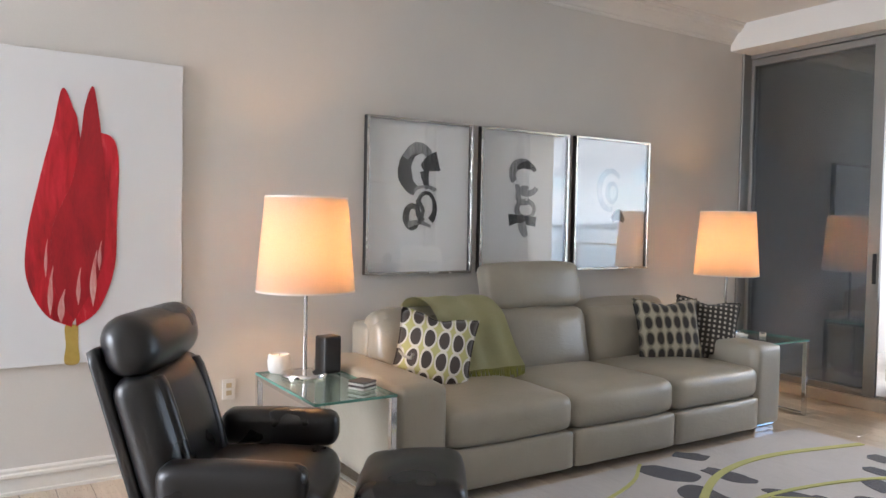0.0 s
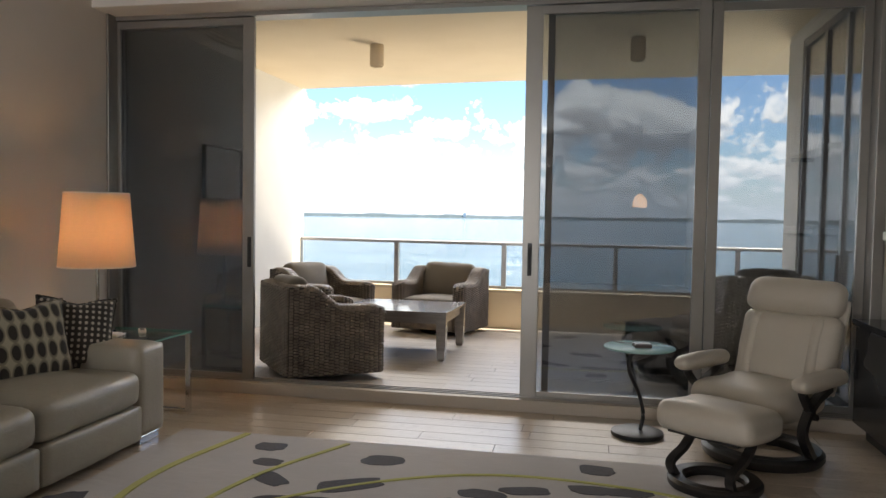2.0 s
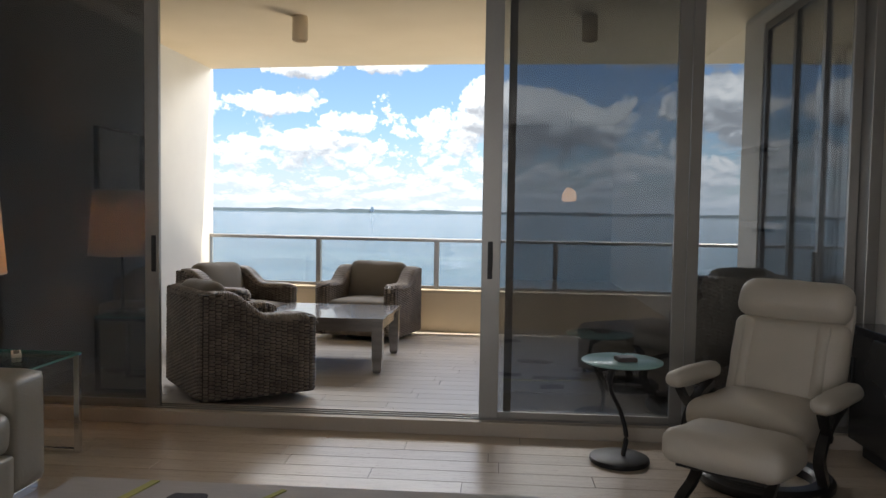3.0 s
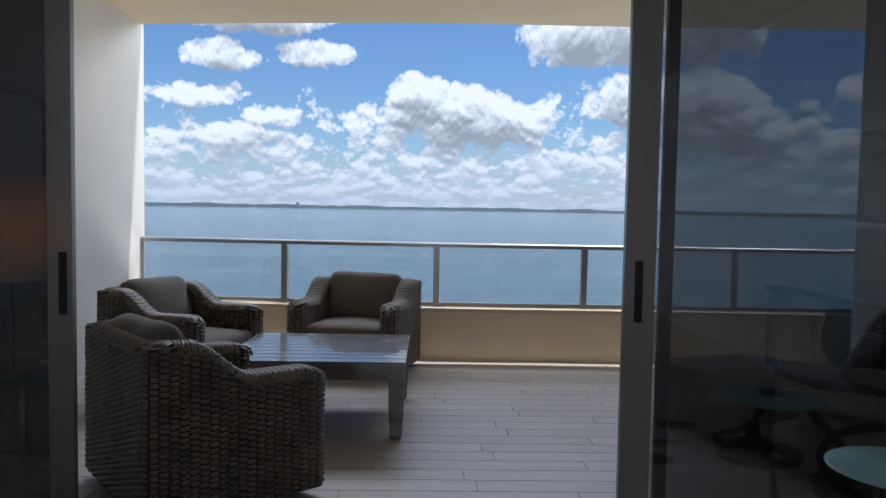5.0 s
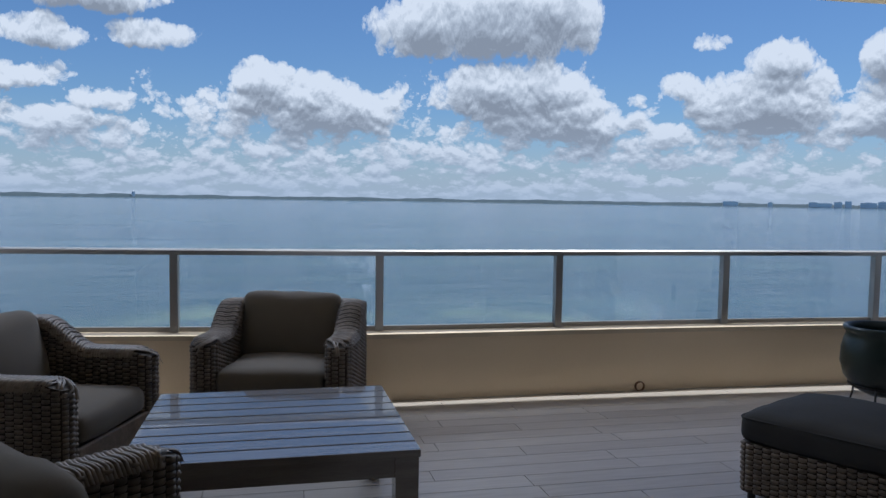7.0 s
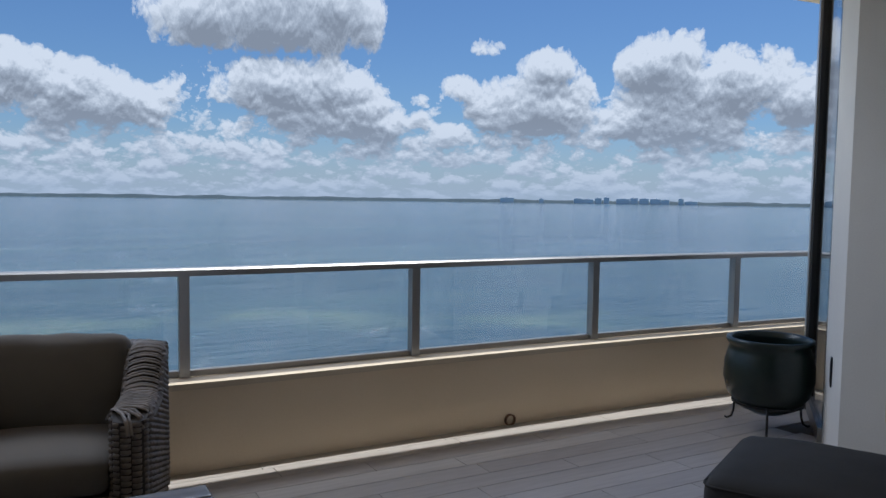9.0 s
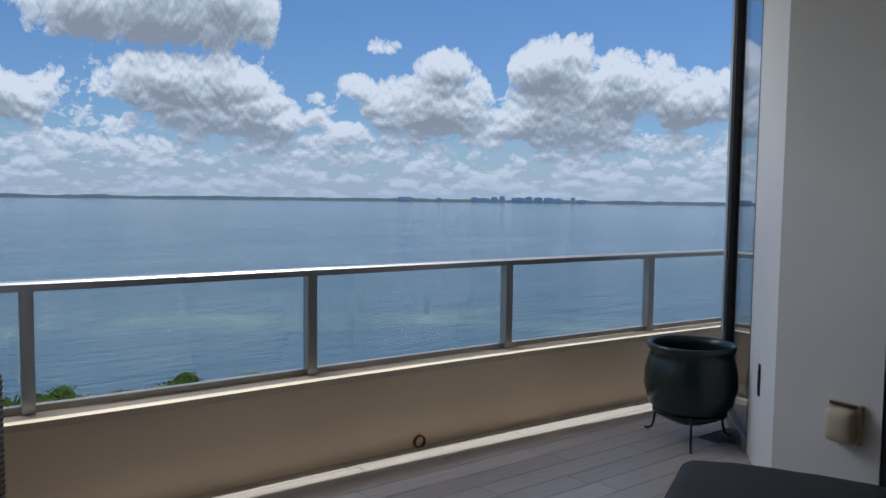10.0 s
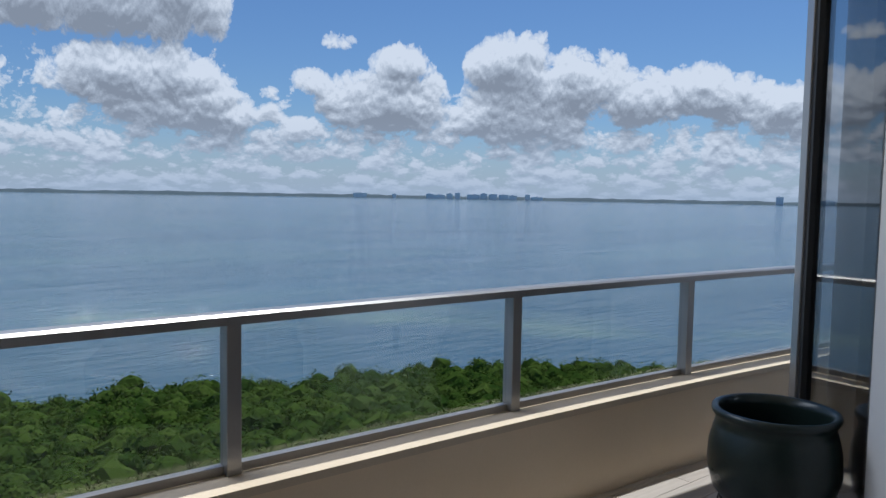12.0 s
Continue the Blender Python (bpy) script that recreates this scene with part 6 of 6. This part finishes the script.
# ---------------------------------------------------------------- mangroves on the shore below
def crown_geometry(rng, leaves, r, h):
    """Leaf clumps over several lumps; gives vertices and faces round the crown's foot."""
    lumps = [(rng.normal(0, 0.46 * r), rng.normal(0, 0.46 * r), h * rng.uniform(0.42, 0.86), r * rng.uniform(0.26, 0.5)) for _ in range(11)]
    lumps.append((0, 0, h * 0.72, r * 0.62))
    verts, faces = [], []
    ball = bmesh.new()
    bmesh.ops.create_icosphere(ball, subdivisions=2, radius=1.0)
    ball.verts.ensure_lookup_table()
    for cx, cy, cz, lr in lumps:
        o = len(verts)
        for v in ball.verts:
            k = 0.78 + 0.26 * noise.noise(v.co * 2.3 + Vector((cx, cy, cz)) * 3.0)
            verts.append((cx + v.co.x * lr * k, cy + v.co.y * lr * k, cz + v.co.z * lr * k))
        faces += [tuple(o + v.index for v in f.verts) for f in ball.faces]
    ball.free()
    for k in range(leaves):
        cx, cy, cz, lr = lumps[k % len(lumps)]
        a, u = rng.uniform(0, 6.283), rng.uniform(-0.3, 1.0)
        s = math.sqrt(max(0.0, 1 - u * u))
        nrm = Vector((s * math.cos(a), s * math.sin(a), u))
        p = Vector((cx, cy, cz)) + nrm * lr * rng.uniform(0.90, 1.12)
        nrm = (nrm + Vector(rng.normal(0, 0.26, 3)) + Vector((0, 0, 0.1))).normalized()
        t = nrm.orthogonal().normalized()
        t = Matrix.Rotation(rng.uniform(0, 6.283), 3, nrm) @ t
        b = nrm.cross(t)
        w, l = rng.uniform(0.065, 0.11), rng.uniform(0.13, 0.22)
        o = len(verts)
        for i, j in ((-1, 0), (0, -1), (1, 0), (0, 1)):
            verts.append(tuple(p + t * l * i + b * w * j))
        faces.append((o, o + 1, o + 2, o + 3))
    return verts, faces, lumps


def mangrove(seed, label):
    rng = np.random.default_rng(seed)
    r, h = rng.uniform(2.2, 3.1), rng.uniform(4.6, 6.2)
    t = thing("mangrove_tree", pose(0, 0, SEA_Z), label, "tree", "mangrove grove")
    verts, faces, lumps = crown_geometry(rng, 2600, r, h)
    raw_part("crown", verts, faces, LEAF, t, "glossy green leaf clumps")
    bm = rod((0, 0, -0.2), (0.15, 0.1, h * 0.6), 0.16, 8, None, 0.07)
    for cx, cy, cz, lr in lumps[:6]:
        rod((0.08, 0.05, h * 0.35), (cx, cy, cz), 0.06, 6, bm, 0.025)
    for k in range(6):
        q = k * 1.047
        rod((0, 0, h * 0.22), (1.1 * math.cos(q), 1.1 * math.sin(q), -0.2), 0.04, 5, bm, 0.03)
    part("trunk", bm, ROCK, t)
    return t


def shore_edge(az):
    """How far out the mangroves reach along a bearing, in metres."""
    r = np.interp(az, [-30, 0, 8, 11, 14.4, 17.2, 18.5, 19.5, 25, 31, 40, 50, 57, 64, 75], [68, 69, 71, 70, 70, 69, 65, 70.5, 71, 72.5, 76.5, 79, 84, 84, 70])
    return float(r) + 0.6 * math.sin(az * 1.3)


grove = []
rng = random.Random(21)
for ir in range(60):
    rr = 27 + ir * 1.75
    for ia in range(110):
        az = -14 + ia * 0.75 + (ir % 2) * 0.37 + rng.uniform(-0.5, 0.5)
        if ia % max(1, round(2.8 / (rr * 0.0131))):
            continue
        d = rr + rng.uniform(-0.9, 0.9)
        if d < shore_edge(az) - 1.5 and az < 66:
            grove.append((az, d, rng.uniform(0.78, 1.25), rng.uniform(0, 360)))
grove.sort(key=lambda g: g[1])
kinds = [mangrove(40 + k, "dense green mangrove tree on the shore below the balcony") for k in range(6)]
used = set()
TREES = 240
for k, (az, d, s, turn) in enumerate(grove[:TREES]):
    a = radians(az)
    m = Matrix.Translation((d * math.sin(a), d * math.cos(a), SEA_Z - 0.1)) @ Matrix.Rotation(radians(turn), 4, "Z") @ Matrix.Diagonal((s, s, 0.82 + 0.5 * (s - 0.78), 1))
    if k < len(kinds):
        kinds[k].matrix_world = m
    else:
        copy_thing(kinds[k % 6], m)
# the rest of the woods, towards the water, in one piece
gen = np.random.default_rng(5)
verts, faces = [], []
for az, d, s, turn in grove[TREES:]:
    a = radians(az)
    v, f, _ = crown_geometry(gen, 700, 2.6 * s, 4.6 + 0.5 * s)
    o = len(verts)
    px, py = d * math.sin(a), d * math.cos(a)
    verts += [(x + px, y + py, z + SEA_Z - 0.2) for x, y, z in v]
    faces += [tuple(i + o for i in q) for q in f]
if verts:
    woods = new("mangrove_woods", raw_mesh("mangrove_woods", verts, faces, LEAF))
    tagged(woods, "dense band of green mangroves along the water", "woods", kind="stuff")
bm = bmesh.new()
prev = None
for k in range(91):
    az = -30 + k * 1.15
    a = radians(az)
    e = shore_edge(az) - 0.8
    ring = [bm.verts.new((q * math.sin(a), q * math.cos(a), SEA_Z + z)) for q, z in ((16, 0.5), (e - 6, 0.3), (e, -0.2))]
    if prev:
        for i in range(2):
            bm.faces.new((prev[i], prev[i + 1], ring[i + 1], ring[i]))
    prev = ring
tagged(new("ground", mesh_of("ground", bm, mottled("leaf_litter_mud", (0.02, 0.025, 0.012), (0.05, 0.05, 0.03), (0.8, 0.9), 0.3, 3, 0.3, 0.05))), "dark muddy ground under the mangroves", "ground", kind="structure")

# ---------------------------------------------------------------- floor planks, laid last
PLANK_L, PLANK_W, JOINT = 1.2, 0.165, 0.0032


def plank_mesh(length, mat):
    bm = box(-length / 2, length / 2, -PLANK_W / 2 + JOINT / 2, PLANK_W / 2 - JOINT / 2, -0.005, 0.0)
    top = [e for e in bm.edges if all(v.co.z > -0.001 for v in e.verts)]
    bmesh.ops.bevel(bm, geom=top, offset=0.0012, segments=1, affect="EDGES")
    return mesh_of("plank", bm, mat)


PLANKS = {}


def lay(parent, mat, x0, x1, y0, y1, tilt, keep=lambda x, y: True):
    rows = int((y1 - y0) / PLANK_W)
    for r in range(rows):
        y = y1 - (r + 0.5) * PLANK_W
        x = x0 - PLANK_L * ((r * 0.37 + (r % 3) * 0.21) % 1.0)
        while x < x1:
            a, b = max(x, x0), min(x + PLANK_L, x1)
            x += PLANK_L
            if b - a < 0.06 or not keep((a + b) / 2, y):
                continue
            length = round(b - a - JOINT, 3)
            key = (length, mat.name)
            if key not in PLANKS:
                PLANKS[key] = plank_mesh(length, mat)
            ob = new("plank", PLANKS[key])
            ob.parent = parent
            if tilt:
                ob.matrix_world = Matrix.Translation(((a + b) / 2, y, deck_z(y))) @ Matrix.Rotation(-math.atan(0.021), 4, "X")
            else:
                ob.matrix_world = Matrix.Translation(((a + b) / 2, y, 0))


lay(room_floor, PLANK_IN, WEST + 0.003, EAST - 0.003, -5.6, -0.103, False)
lay(deck_floor, PLANK_OUT, LEFT_DECK + 0.003, SIDE - 0.003, 0.125, 2.437, True)
lay(deck_floor, PLANK_OUT, LEFT_DECK + 0.003, 9.0, 2.437, 4.7475, True, lambda x, y: y > 2.4 + 0.83 * max(x - SIDE, 0))
# the floor behind the walk, in one piece
bm = bmesh.new()
for r in range(32):
    y = -5.548 - r * PLANK_W - PLANK_W / 2
    for k in range(-1, 5):
        a = max(WEST, WEST + k * PLANK_L + (r * 0.44 % 1.2))
        b = min(EAST, WEST + (k + 1) * PLANK_L + (r * 0.44 % 1.2))
        if b - a > 0.05 and y > SOUTH + 0.08:
            box(a + 0.002, b - 0.002, y - PLANK_W / 2 + 0.002, y + PLANK_W / 2 - 0.002, -0.005, 0.0, bm=bm)
rest = new("planks_behind", mesh_of("planks_behind", bm, PLANK_IN))
rest.parent = room_floor
tagged(rest, kind="stuff")
